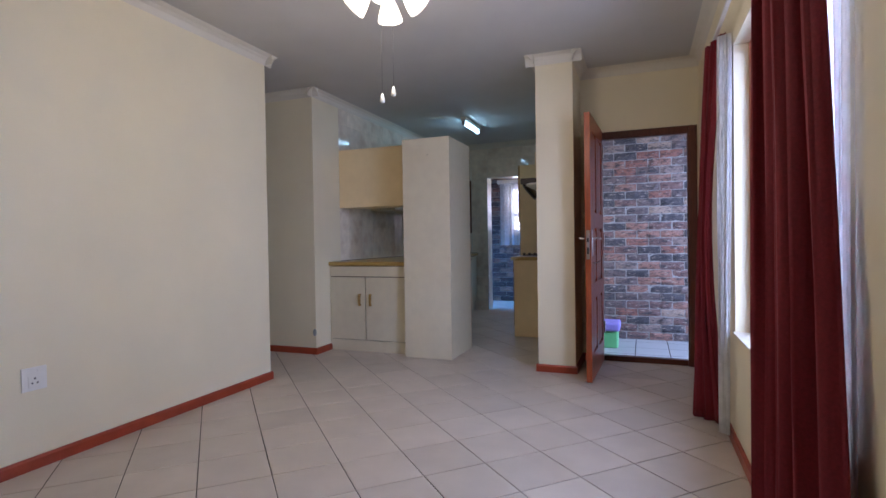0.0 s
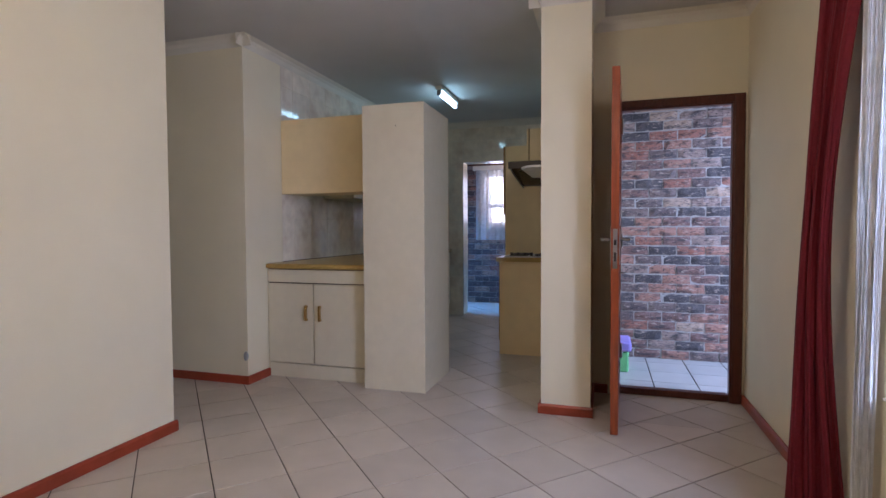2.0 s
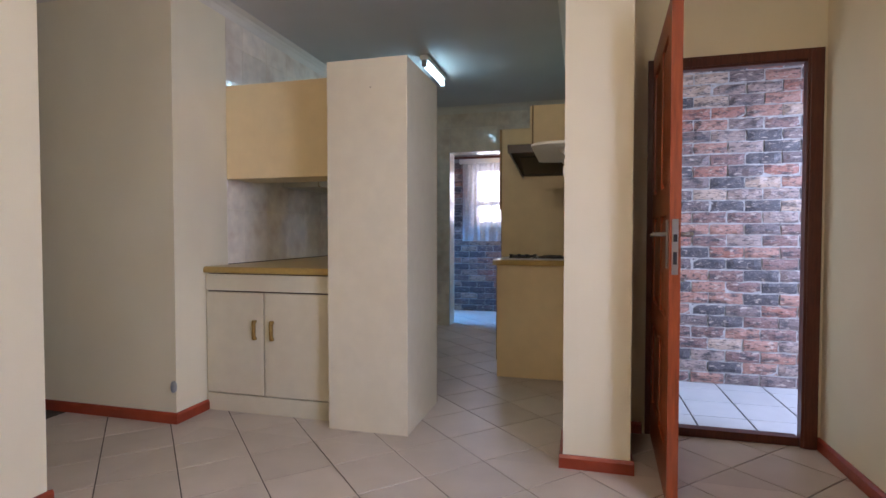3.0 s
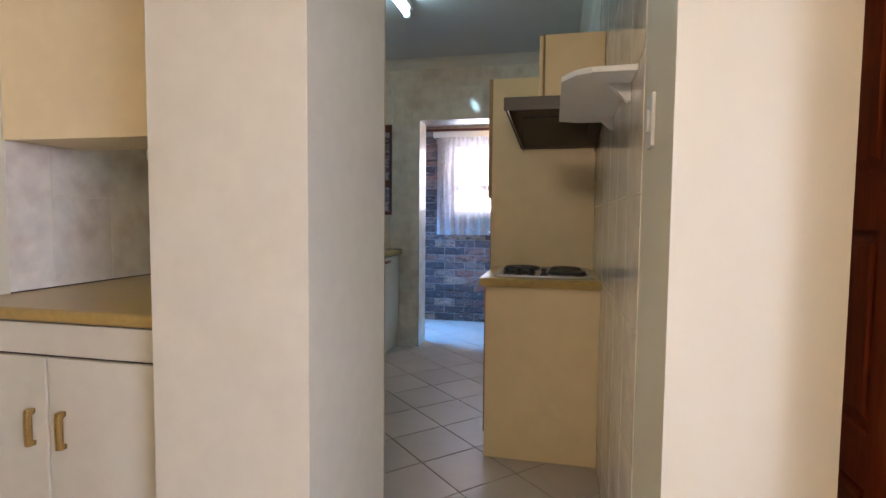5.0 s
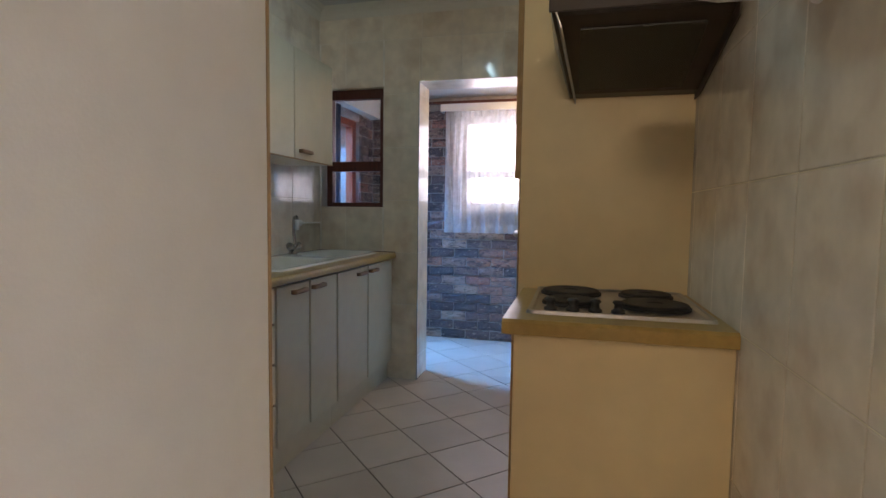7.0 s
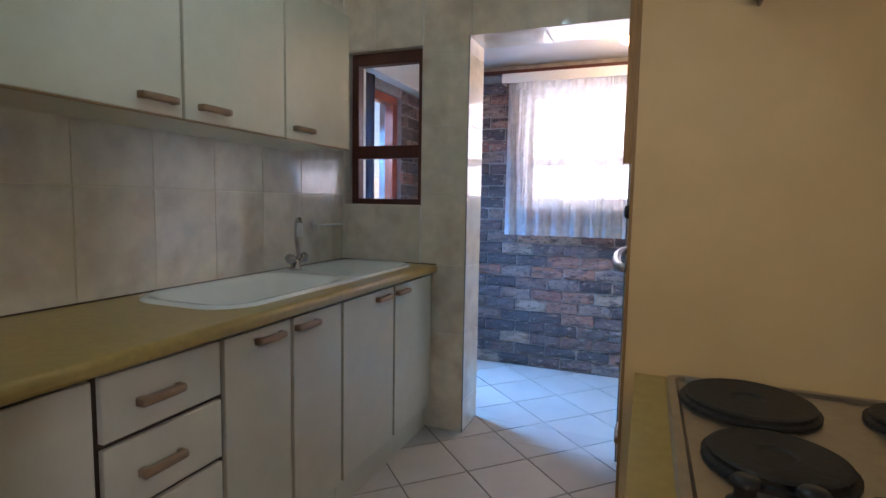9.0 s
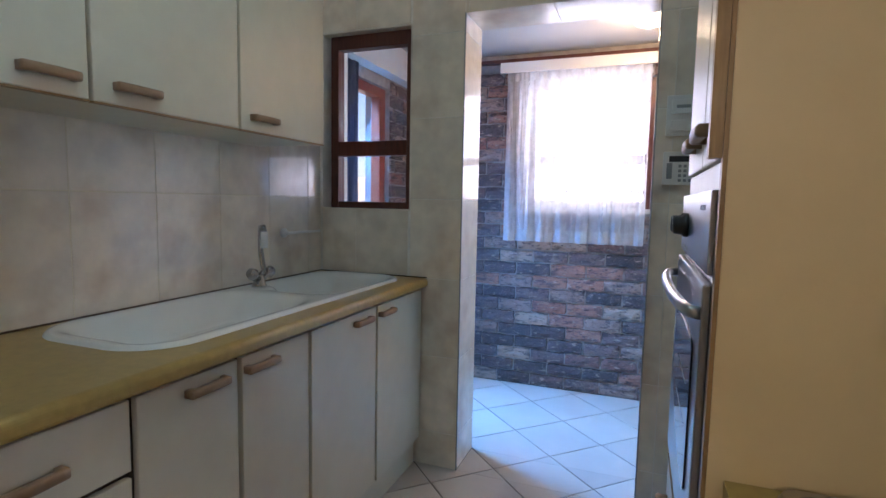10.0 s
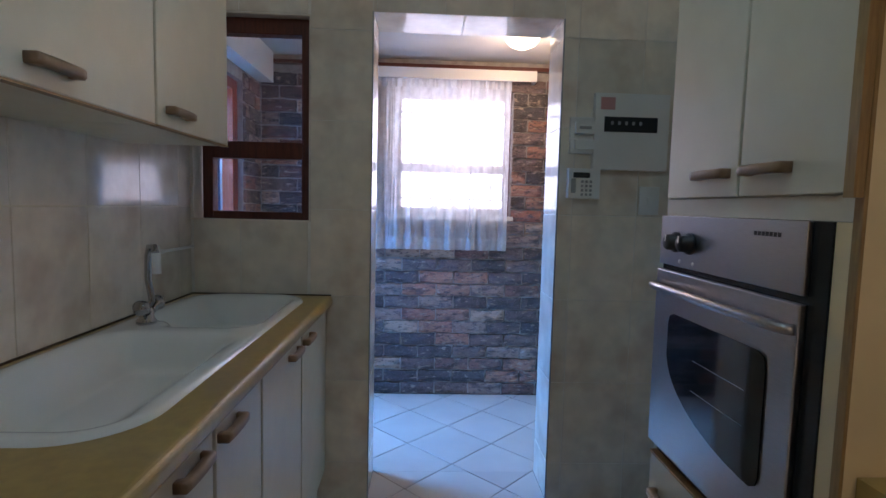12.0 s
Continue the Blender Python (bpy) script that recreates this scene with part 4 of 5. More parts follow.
OFX = TFX + 0.022
part("side_filler", bmbox(OFX - 0.010, OFX + 0.003, 6.889, 6.935, 0.680, 1.282), M["panel"], tower, "cream filler strip beside the oven")
oven = thing("oven", "stainless steel built-in oven with dark glass door", "oven")
part("casing", bmbox(OFX + 0.004, -0.7000, 6.938, 7.486, 0.6850, 1.2800), M["black"], oven)
part("trim", bmbox(OFX - 0.012, OFX + 0.003, 6.936, 7.497, 0.6800, 1.2820, bevel=0.002), M["black"], oven, "black enamel surround")
part("control_panel", bmbox(OFX - 0.022, OFX - 0.0125, 6.978, 7.497, 1.1580, 1.2820, bevel=0.002), M["steel"], oven)
bm = bmesh.new()
box(bm, OFX - 0.026, OFX - 0.0125, 6.978, 7.500, 0.6800, 1.1440)
door = part("oven_door", finish(bm, 0.003), M["steel"], oven)
# dark glass with a bowed lower edge
bm = bmesh.new()
gy0, gy1, gz1, gz0 = 7.045, 7.415, 1.0420, 0.7800
outline = [(gy0 + 0.025, gz1), (gy0 + 0.006, gz1 - 0.008), (gy0, gz1 - 0.03), (gy0, gz0 + 0.03), (gy0 + 0.006, gz0 + 0.012)]
outline += [(gy0 + (gy1 - gy0) * u, gz0 + 0.002 + 0.165 * (1 - math.sqrt(1 - u * u))) for u in (0.06, 0.15, 0.3, 0.45, 0.6, 0.72, 0.82, 0.90, 0.95, 0.985)]
outline += [(gy1, gz0 + 0.155), (gy1, gz1 - 0.03), (gy1 - 0.006, gz1 - 0.008), (gy1 - 0.025, gz1)]
prism(bm, [(OFX - 0.0265, y, z) for y, z in outline], (-0.003, 0, 0))
part("door_glass", finish(bm), M["oven_glass"], door, "dark oven window")
for z in (0.955, 0.885):
    bm = bmesh.new()
    tube(bm, [(OFX - 0.0298, 7.100, z), (OFX - 0.0298, 7.290, z)], 0.0008, 5)
    part("shelf_line", finish(bm), M["grey_plastic"], door)
bm = bmesh.new()
hz = 1.1000
tube(bm, [(OFX - 0.026, 6.985, hz)] + [(OFX - 0.026 - 0.034 * math.sin(u * 3.14159) ** 0.35, 6.985 + 0.52 * u, hz + 0.018 * math.sin(u * 3.14159) * 0.3) for u in (0.02, 0.05, 0.1, 0.25, 0.5, 0.7400, 0.9, 0.9400, 0.9700)] + [(OFX - 0.026, 7.499, hz)], 0.010, 12)
part("door_handle", finish(bm, smooth=True), M["steel"], door, "steel bar handle")
for y in (7.410, 7.345):
    bm = bmesh.new()
    lathe(bm, (OFX - 0.022, y, 1.2180), [(0.026, 0.0), (0.025, -0.008), (0.020, -0.012), (0.019, -0.026), (0.014, -0.030), (0.0, -0.030)], 18, "x")
    k = part("knob", finish(bm, smooth=True), M["dark_plastic"], oven, "black oven knob")
    part("knob_mark", bmbox(OFX - 0.0525, OFX - 0.0515, y - 0.002, y + 0.002, 1.2200, 1.2360), M["plastic"], k)
for y in (7.392, 7.330):
    bm = bmesh.new()
    lathe(bm, (OFX - 0.022, y, 1.1720), [(0.005, 0.0), (0.004, -0.002), (0.0, -0.0022)], 10, "x")
    part("indicator", finish(bm), M["plastic"], oven)
# maker's mark as plain bars
part("maker_mark", bmboxes([(OFX - 0.0228, OFX - 0.0222, 7.04 + 0.011 * k, 7.048 + 0.011 * k, 1.2520, 1.2600) for k in range(7)]), M["dark_plastic"], oven, "small dark lettering bars")

# ---- cooker hood, cabinet and shelf over the hob ----
hood = thing("cooker_hood", "dark brown slanted cooker hood above the hob", "cooker hood")
hx0, hx1 = -1.085, KR - 0.002
prof = [(6.8715, 1.795), (6.388, 1.795), (6.382, 1.775), (6.388, 1.695), (6.790, 1.586), (6.8715, 1.586)]
bm = bmesh.new()
prism(bm, [(hx0 + 0.004, y, z) for y, z in prof[:3]] + [(hx0 + 0.012, 6.415, 1.735), (hx0 + 0.060, 6.822, 1.610), (hx0 + 0.060, 6.8715, 1.606)], (hx1 - hx0 - 0.012, 0, 0))
part("body", finish(bm), M["hood"], hood)
for x, lean, m in ((hx0, 0.068, M["steel"]), (hx1 - 0.004, -0.002, M["hood"])):
    bm = bmesh.new()
    base = [(x + lean * max(0, (1.795 - z) / 0.18), y, z) for y, z in prof]
    prism(bm, base, (0.003, 0, 0))
    part("side_cheek", finish(bm), m, hood, "side cheek of the hood")
bm = bmesh.new()
prism(bm, [(hx0 + 0.09, 6.470, 1.7165), (hx1 - 0.06, 6.470, 1.7165), (hx1 - 0.06, 6.790, 1.6185), (hx0 + 0.09, 6.790, 1.6185)], (0, 0.001, -0.005))
part("grease_filter", finish(bm), M["black"], hood, "dark grease filter")
part("front_lip", bmbox(hx0 + 0.004, hx1, 6.378, 6.386, 1.735, 1.800, bevel=0.002), M["hood"], hood)
bm = bmesh.new()
tube(bm, [(hx0 + 0.18, 6.542, 1.795), (hx0 + 0.18, 6.542, 1.815)], 0.012)
part("switch", finish(bm), M["dark_plastic"], hood)

hood_cab = thing("wall_cabinet", "small cream laminate wall cabinet above the cooker hood", "cabinet", group="kitchen wall cabinets")
part("body", bmbox(-0.882, KR - 0.002, 6.387, 6.8715, 1.802, 2.095), M["panel"], hood_cab)
part("edging", bmbox(-0.892, -0.8855, 6.382, 6.8715, 1.800, 2.097), M["edge_wood"], hood_cab, "wooden edge strip")
part("door", bmbox(-0.911, -0.8925, 6.387, 6.877, 1.803, 2.093, bevel=0.003), M["panel"], hood_cab)

shelf = thing("corner_shelf", "white laminated shelf with clipped corner on the tiled wall", "shelf")
bm = bmesh.new()
prism(bm, [(KR - 0.001, 5.27, 1.606), (-0.722, 5.275, 1.606), (-0.765, 5.300, 1.606), (-0.805, 5.37, 1.606), (-0.810, 6.015, 1.606), (-0.735, 6.055, 1.606), (KR - 0.001, 6.06, 1.606)], (0, 0, 0.017))
part("board", finish(bm, 0.002), M["plastic"], shelf)
for y in (5.405, 5.915):
    bm = bmesh.new()
    prism(bm, [(KR - 0.001, y, 1.605), (-0.665, y, 1.605), (-0.612, y, 1.553), (KR - 0.001, y, 1.551)], (0, 0.03, 0))
    part("bracket", finish(bm, 0.002), M["plastic"], shelf, "small white plastic bracket")

# ---- switches, sockets, meters ----


def wall_plate(name, label, category, at, normal, w, h, inner, t=0.009):
    """A plate on a wall with inner pieces: (du, dv, w, h, proud, material)."""
    n = Vector(normal)
    side = Vector((0, 0, 1)).cross(n)
    ob = thing(name, label, category)
    at = Vector(at)

    def slab(u, v, ww, hh, d0, d1):
        bm = bmesh.new()
        prism(bm, [at + side * (u + a * ww / 2) + Vector((0, 0, v + b * hh / 2)) + n * d0 for a, b in ((-1, -1), (1, -1), (1, 1), (-1, 1))], n * (d1 - d0))
        return finish(bm, 0.0015)

    part("plate", slab(0, 0, w, h, 0.0005, t), M["plastic"], ob)
    for nm, u, v, ww, hh, d, m in inner:
        part(nm, slab(u, v, ww, hh, t, t + d), m, ob)
    return ob


wall_plate("light_switch", "white plastic light switch on the painted wall end", "switch", (KR + 0.002, 5.04, 1.425), (-1, 0, 0), 0.075, 0.12, [("rocker", 0, 0.0, 0.022, 0.05, 0.006, M["plastic"])])
wall_plate("wall_socket", "white square wall socket above the skirting", "socket", (LEFT, 2.163, 0.447), (1, 0, 0), 0.115, 0.115,
           [("socket_face", 0, -0.012, 0.06, 0.055, 0.003, M["plastic"]), ("pin_hole", -0.012, -0.02, 0.009, 0.009, 0.0035, M["dark_plastic"]), ("pin_hole", 0.012, -0.02, 0.009, 0.009, 0.0035, M["dark_plastic"]),
            ("pin_hole", 0, 0.002, 0.010, 0.010, 0.0035, M["dark_plastic"]), ("rocker", 0.02, 0.04, 0.018, 0.012, 0.004, M["plastic"])])
wall_plate("electricity_board", "white plastic distribution board with black breakers", "fuse box", (-0.965, KE, 1.620), (0, -1, 0), 0.315, 0.315,
           [("breaker_window", -0.005, 0.03, 0.225, 0.062, 0.002, M["dark_plastic"])] + [("breaker", -0.085 + 0.03 * k, 0.035, 0.010, 0.014, 0.008, M["grey_plastic"]) for k in range(5)]
           + [("notice", -0.105, 0.115, 0.06, 0.05, 0.001, M["pink_paper"])], 0.03)
wall_plate("meter_box", "grey and white prepaid meter breakers beside the doorway", "meter", (-1.168, KE, 1.602), (0, -1, 0), 0.105, 0.15,
           [("breaker", 0.005, 0.03, 0.08, 0.05, 0.02, M["plastic"]), ("breaker", 0.005, -0.04, 0.08, 0.04, 0.015, M["plastic"]), ("slot", 0.005, 0.03, 0.05, 0.012, 0.022, M["grey_plastic"])], 0.02)
wall_plate("keypad_meter", "white prepaid electricity keypad with a dark display", "keypad", (-1.156, KE, 1.402), (0, -1, 0), 0.135, 0.125,
           [("display", -0.012, 0.035, 0.07, 0.022, 0.002, M["dark_plastic"])] + [("key", -0.008 + 0.018 * (k % 3), 0.008 - 0.018 * (k // 3), 0.011, 0.011, 0.003, M["grey_plastic"]) for k in range(12)]
           + [("slot", -0.045, -0.01, 0.02, 0.06, 0.002, M["grey_plastic"])], 0.03)
wall_plate("light_switch", "white plastic switch on tiles beside the oven housing", "switch", (-0.865, KE, 1.337), (0, -1, 0), 0.085, 0.12, [("rocker", 0, 0.0, 0.02, 0.03, 0.006, M["plastic"])])
cap = thing("pipe_cap", "small dark grey pipe cap at the wall's corner", "pipe cap")
bm = bmesh.new()
lathe(bm, (KL - 0.012, NIB, 0.215), [(0.018, 0.0), (0.018, -0.012), (0.012, -0.018), (0.0, -0.018)], 16, "y")
for v in bm.verts:
    v.co.z = 0.215 + (v.co.z - 0.215) * 1.9
part("cap", finish(bm, smooth=True), M["grey_plastic"], cap)

# ---- kitchen end window and tiled doorway ----
window_2 = new("window_2")
setting(window_2, "dark red timber kitchen window with two panes", "window")
ky = 8.43
bm = bmesh.new()
for b in ((WX0 + 0.02, WX0 + 0.062, ky - 0.03, ky + 0.03, WZ0 + 0.002, WZ1), (WX1 - 0.048, WX1 - 0.001, ky - 0.03, ky + 0.03, WZ0 + 0.002, WZ1), (WX0 + 0.062, WX1 - 0.042, ky - 0.03, ky + 0.03, WZ1 - 0.07, WZ1),
          (WX0 + 0.062, WX1 - 0.042, ky - 0.03, ky + 0.03, WZ0 + 0.002, WZ0 + 0.034), (WX0 + 0.062, WX1 - 0.042, ky - 0.035, ky + 0.03, 1.475, 1.545)):
    box(bm, *b)
part("window_frame", finish(bm, 0.003), M["frame_wood"], window_2)
for z0, z1 in ((WZ0 + 0.034, 1.475), (1.545, WZ1 - 0.07)):
    part("pane", bmbox(WX0 + 0.06, WX1 - 0.04, ky - 0.003, ky + 0.003, z0, z1), M["glass"], window_2).visible_shadow = False
part("window_sill", bmbox(WX0 - 0.008, WX1, KE - 0.006, ky - 0.031, WZ0 - 0.004, WZ0 + 0.003), M["wall_tile"], window_2, "tiled inner sill")
reveal = setting(part("window_reveal", bmboxes([(WX0 + 0.001, WX1 - 0.007, KE + 0.001, ky - 0.031, WZ1 - 0.007, WZ1 - 0.001), (WX1 - 0.007, WX1 - 0.001, KE + 0.001, ky - 0.031, WZ0 + 0.004, WZ1 - 0.001)]), M["wall_tile"]), "glossy tiled window reveal", "reveal")

for x in (OX0, OX1):
    setting(part("trim", bmbox(x - 0.003, x + 0.003, KE - 0.003, KE + 0.003, 0.0, OZ), M["grey_plastic"]), "thin dark edge strip on the tiled doorway corner", "trim")

# ---- back room ----
bz = (1.235, 2.06)
bxw = (-2.03, -1.245)
wall_brick_back = wall("wall_brick_back", [(BACK_LEFT - 0.2, bxw[0], BRICK_BACK + 0.015, 9.86, 0, BACK_CEIL), (bxw[1], -0.80, BRICK_BACK + 0.015, 9.86, 0, BACK_CEIL),
                                           (bxw[0], bxw[1], BRICK_BACK + 0.015, 9.86, 0, bz[0]), (bxw[0], bxw[1], BRICK_BACK + 0.015, 9.86, bz[1], BACK_CEIL)], "rustic dark clinker brick wall with a window", M["brick_mortar"])
sy, sz = (8.66, 9.34), (0.95, 2.0)
wall_brick_left = wall("wall_brick_left", [(BACK_LEFT - 0.2, BACK_LEFT - 0.015, 8.59, sy[0], 0, BACK_CEIL), (BACK_LEFT - 0.2, BACK_LEFT - 0.015, sy[1], BRICK_BACK + 0.015, 0, BACK_CEIL),
                                           (BACK_LEFT - 0.2, BACK_LEFT - 0.015, sy[0], sy[1], 0, sz[0]), (BACK_LEFT - 0.2, BACK_LEFT - 0.015, sy[0], sy[1], sz[1], BACK_CEIL)], "rustic clinker brick side wall with a red window", M["brick_mortar"])
setting(part("ceiling_trim", bmboxes([(BACK_LEFT, -0.95, BRICK_BACK - 0.03, BRICK_BACK + 0.01, 2.188, 2.212)]), M["frame_wood"]), "dark timber strip along the brick wall", "trim")
setting(part("ceiling_beam", bmboxes([(BACK_LEFT, BACK_LEFT + 0.09, 8.59, BRICK_BACK - 0.03, 2.06, 2.25)]), M["ceiling"]), "white boxed beam along the side wall", "beam")

window_3 = new("window_3")
setting(window_3, "bright timber window behind a lace curtain", "window")
bm = bmesh.new()
fy = BRICK_BACK + 0.10
for b in ((bxw[0], bxw[0] + 0.045, fy - 0.03, fy + 0.03, bz[0], bz[1]), (bxw[1] - 0.045, bxw[1], fy - 0.03, fy + 0.03, bz[0], bz[1]), (bxw[0] + 0.045, bxw[1] - 0.045, fy - 0.03, fy + 0.03, bz[0], bz[0] + 0.05),
          (bxw[0] + 0.045, bxw[1] - 0.045, fy - 0.03, fy + 0.03, bz[1] - 0.05, bz[1]), (bxw[0] + 0.045, bxw[1] - 0.045, fy - 0.03, fy + 0.03, 1.52, 1.58)):
    box(bm, *b)
part("window_frame", finish(bm, 0.003), M["frame_wood"], window_3)
for z0, z1 in ((bz[0] + 0.05, 1.52), (1.58, bz[1] - 0.05)):
    part("pane", bmbox(bxw[0] + 0.04, bxw[1] - 0.04, fy - 0.003, fy + 0.003, z0, z1), M["glass"], window_3).visible_shadow = False
part("window_sill", bmbox(bxw[0] - 0.04, bxw[1] + 0.02, BRICK_BACK - 0.02, fy - 0.03, bz[0] - 0.03, bz[0] - 0.001, bevel=0.003), M["cornice"], window_3)
grille = thing("burglar_bars", "white steel burglar bars outside the back window", "burglar bars")
for k in range(5):
    bm = bmesh.new()
    x = bxw[0] + 0.11 + k * 0.14
    tube(bm, [(x, fy + 0.07, bz[0]), (x, fy + 0.07, bz[1])], 0.005, 6)
    part("bar", finish(bm), M["white_metal"], grille)
part("rail", bmboxes([(bxw[0], bxw[1], fy + 0.066, fy + 0.074, z, z + 0.012) for z in (1.34, 1.93)]), M["white_metal"], grille)

window_4 = new("window_4")
setting(window_4, "red painted side window of the back room", "window")
bm = bmesh.new()
fx = BACK_LEFT - 0.08
for b in ((fx - 0.035, fx + 0.035, sy[0], sy[0] + 0.06, sz[0], sz[1]), (fx - 0.035, fx + 0.035, sy[1] - 0.075, sy[1], sz[0], sz[1]), (fx - 0.035, fx + 0.035, sy[0] + 0.06, sy[1] - 0.075, sz[0], sz[0] + 0.06), (fx - 0.035, fx + 0.035, sy[0] + 0.06, sy[1] - 0.075, sz[1] - 0.06, sz[1])):
    box(bm, *b)
part("window_frame", finish(bm, 0.003), M["win_wood"], window_4)
part("pane", bmbox(fx - 0.003, fx + 0.003, sy[0] + 0.05, sy[1] - 0.06, sz[0] + 0.05, sz[1] - 0.05), M["glass"], window_4).visible_shadow = False
side_curtain = thing("curtain", "dark striped curtain gathered beside the side window", "curtain")
cloth("cloth", pleats((BACK_LEFT + 0.022, 8.60), (BACK_LEFT + 0.022, 8.84), 7, 0.022, side=(1, 0), seed=21), 0.95, 2.05, lambda u, f: (0.0, 0.0), M["blind"], side_curtain, "dark cloth", thick=0.002, rows=8)

lace = thing("lace_curtain", "short white lace curtain with scalloped hem in front of the window", "curtain")
cloth("cloth", pleats((-2.165, BRICK_BACK - 0.05), (-1.268, BRICK_BACK - 0.05), 13, 0.018, n=170, side=(0, -1), seed=31), 1.012, 2.13, lambda u, f: (0.006 * math.sin(u * 30) * f, -0.012 * f * math.sin(u * 47)), M["lace"], lace, "sheer lace", thick=0, seed=33)
cloth("hem", pleats((-2.165, BRICK_BACK - 0.054), (-1.268, BRICK_BACK - 0.054), 13, 0.018, n=170, side=(0, -1), seed=31), 1.010, 1.085, lambda u, f: (0.006 * math.sin(u * 30), -0.012 * math.sin(u * 47)), M["lace"], lace, "denser lace hem", thick=0, rows=3, seed=33)
cloth("heading", pleats((-2.165, BRICK_BACK - 0.054), (-1.268, BRICK_BACK - 0.054), 17, 0.022, n=170, side=(0, -1), seed=31), 2.06, 2.135, lambda u, f: (0, 0), M["lace"], lace, "gathered heading", thick=0, rows=3, seed=35)
pelmet = thing("curtain_pelmet", "white painted board pelmet above the lace curtain", "pelmet")
part("board", bmbox(-2.205, -1.115, BRICK_BACK - 0.10, BRICK_BACK - 0.085, 2.105, 2.172, bevel=0.002), M["plastic"], pelmet)
part("return_end", bmbox(-1.130, -1.115, BRICK_BACK - 0.085, BRICK_BACK, 2.105, 2.172), M["plastic"], pelmet)
part("return_end", bmbox(-2.205, -2.190, BRICK_BACK - 0.085, BRICK_BACK, 2.105, 2.172), M["plastic"], pelmet)
for x in (-1.75, -1.62, -1.49):
    j = thing("window_ornament", "small pale jar standing on the window sill", "jar", group="sill jars")
    bm = bmesh.new()
    lathe(bm, (x, BRICK_BACK + 0.035, bz[0] - 0.001), [(0.028, 0), (0.036, 0.02), (0.034, 0.05), (0.022, 0.062), (0.024, 0.07)], 14)
    part("jar", finish(bm, smooth=True), M["plastic"], j)

dome = thing("dome_lamp", "small lit dome lamp on the back room ceiling", "ceiling lamp")
bm = bmesh.new()
lathe(bm, (-1.30, 9.08, BACK_CEIL), [(0.11, -0.0005), (0.11, -0.012), (0.10, -0.016)], 28)
part("base", finish(bm), M["plastic"], dome)
bm = bmesh.new()
lathe(bm, (-1.30, 9.08, BACK_CEIL - 0.016), [(0.098, 0), (0.092, -0.022), (0.07, -0.045), (0.035, -0.06), (0.0, -0.064)], 28)
part("glass_dome", finish(bm, smooth=True), M["dome_lit"], dome, "glowing frosted dome").visible_shadow = False

# ---- outside ----
wall_porch = setting(part("wall_porch_brick", bmboxes([(-0.44, 2.6, OUT + 0.005, OUT + 0.22, -0.02, 2.5)]), M["brick_mortar"]), "rustic clinker brick porch wall", "wall")
pier = setting(part("wall_outer_brick", bmboxes([(0.902, 1.02, LY1 + 0.045, LY1 + 0.26, -0.15, 2.5)]), M["brick_mortar"]), "brick wall beside the window outside", "wall")
garden_wall = setting(part("garden_wall", bmboxes([(7.0, 7.2, -12, 16, -0.15, 1.55)]), M["plaster_out"]), "pale plastered garden wall", "wall")
back_garden = setting(part("garden_wall_back", bmboxes([(-12, 6, 15.0, 15.2, -0.15, 1.7)]), M["plaster_out"]), "pale plastered boundary wall", "wall")
left_garden = setting(part("garden_wall_left", bmboxes([(-9.0, -8.8, 2, 15, -0.15, 0.95)]), M["plaster_out"]), "pale plastered boundary wall", "wall")


def shrub(x, y, h, r, seed):
    ob = thing("shrub", "loose green garden shrub on dry ground", "shrub", group="garden shrubs")
    rnd = random.Random(seed)
    bm = bmesh.new()
    tips = []
    for k in range(7):
        a = rnd.uniform(0, math.tau)
        tip = Vector((x + math.cos(a) * r * rnd.uniform(0.2, 0.7), y + math.sin(a) * r * rnd.uniform(0.2, 0.7), h * rnd.uniform(0.5, 0.9)))
        tube(bm, [(x, y, -0.16), (x * 0.6 + tip.x * 0.4, y * 0.6 + tip.y * 0.4, tip.z * 0.4), tip], [0.03, 0.02, 0.006], 6)
        tips.append(tip)
    part("stems", finish(bm), M["bark"], ob)
    verts, faces = [], []
    for _ in range(2600):
        t = rnd.choice(tips)
        c = t + Vector((rnd.gauss(0, r * 0.28), rnd.gauss(0, r * 0.28), rnd.gauss(0, h * 0.16)))
        if c.z < 0:
            continue
        d = Vector((rnd.uniform(-1, 1), rnd.uniform(-1, 1), rnd.uniform(-0.6, 0.8))).normalized()
        w = d.orthogonal().normalized() * 0.018
        n = len(verts)
        verts += [c, c + d * 0.03 + w, c + d * 0.075, c + d * 0.03 - w]
        faces.append((n, n + 1, n + 2, n + 3))
    me = bpy.data.meshes.new("leaves")
    me.from_pydata([tuple(v) for v in verts], [], faces)
    me.materials.append(M["leaf"])
    lv = new("leaves", me)
    lv.parent = ob
    tagged(lv, kind="stuff")


for x, y, h, r, s in ((4.6, 8.5, 1.5, 0.9, 1), (5.6, 6.6, 1.1, 0.8, 2), (5.9, 10.5, 1.9, 1.1, 3)):
    shrub(x, y, h, r, s)

# ---- bricks and tiles ----


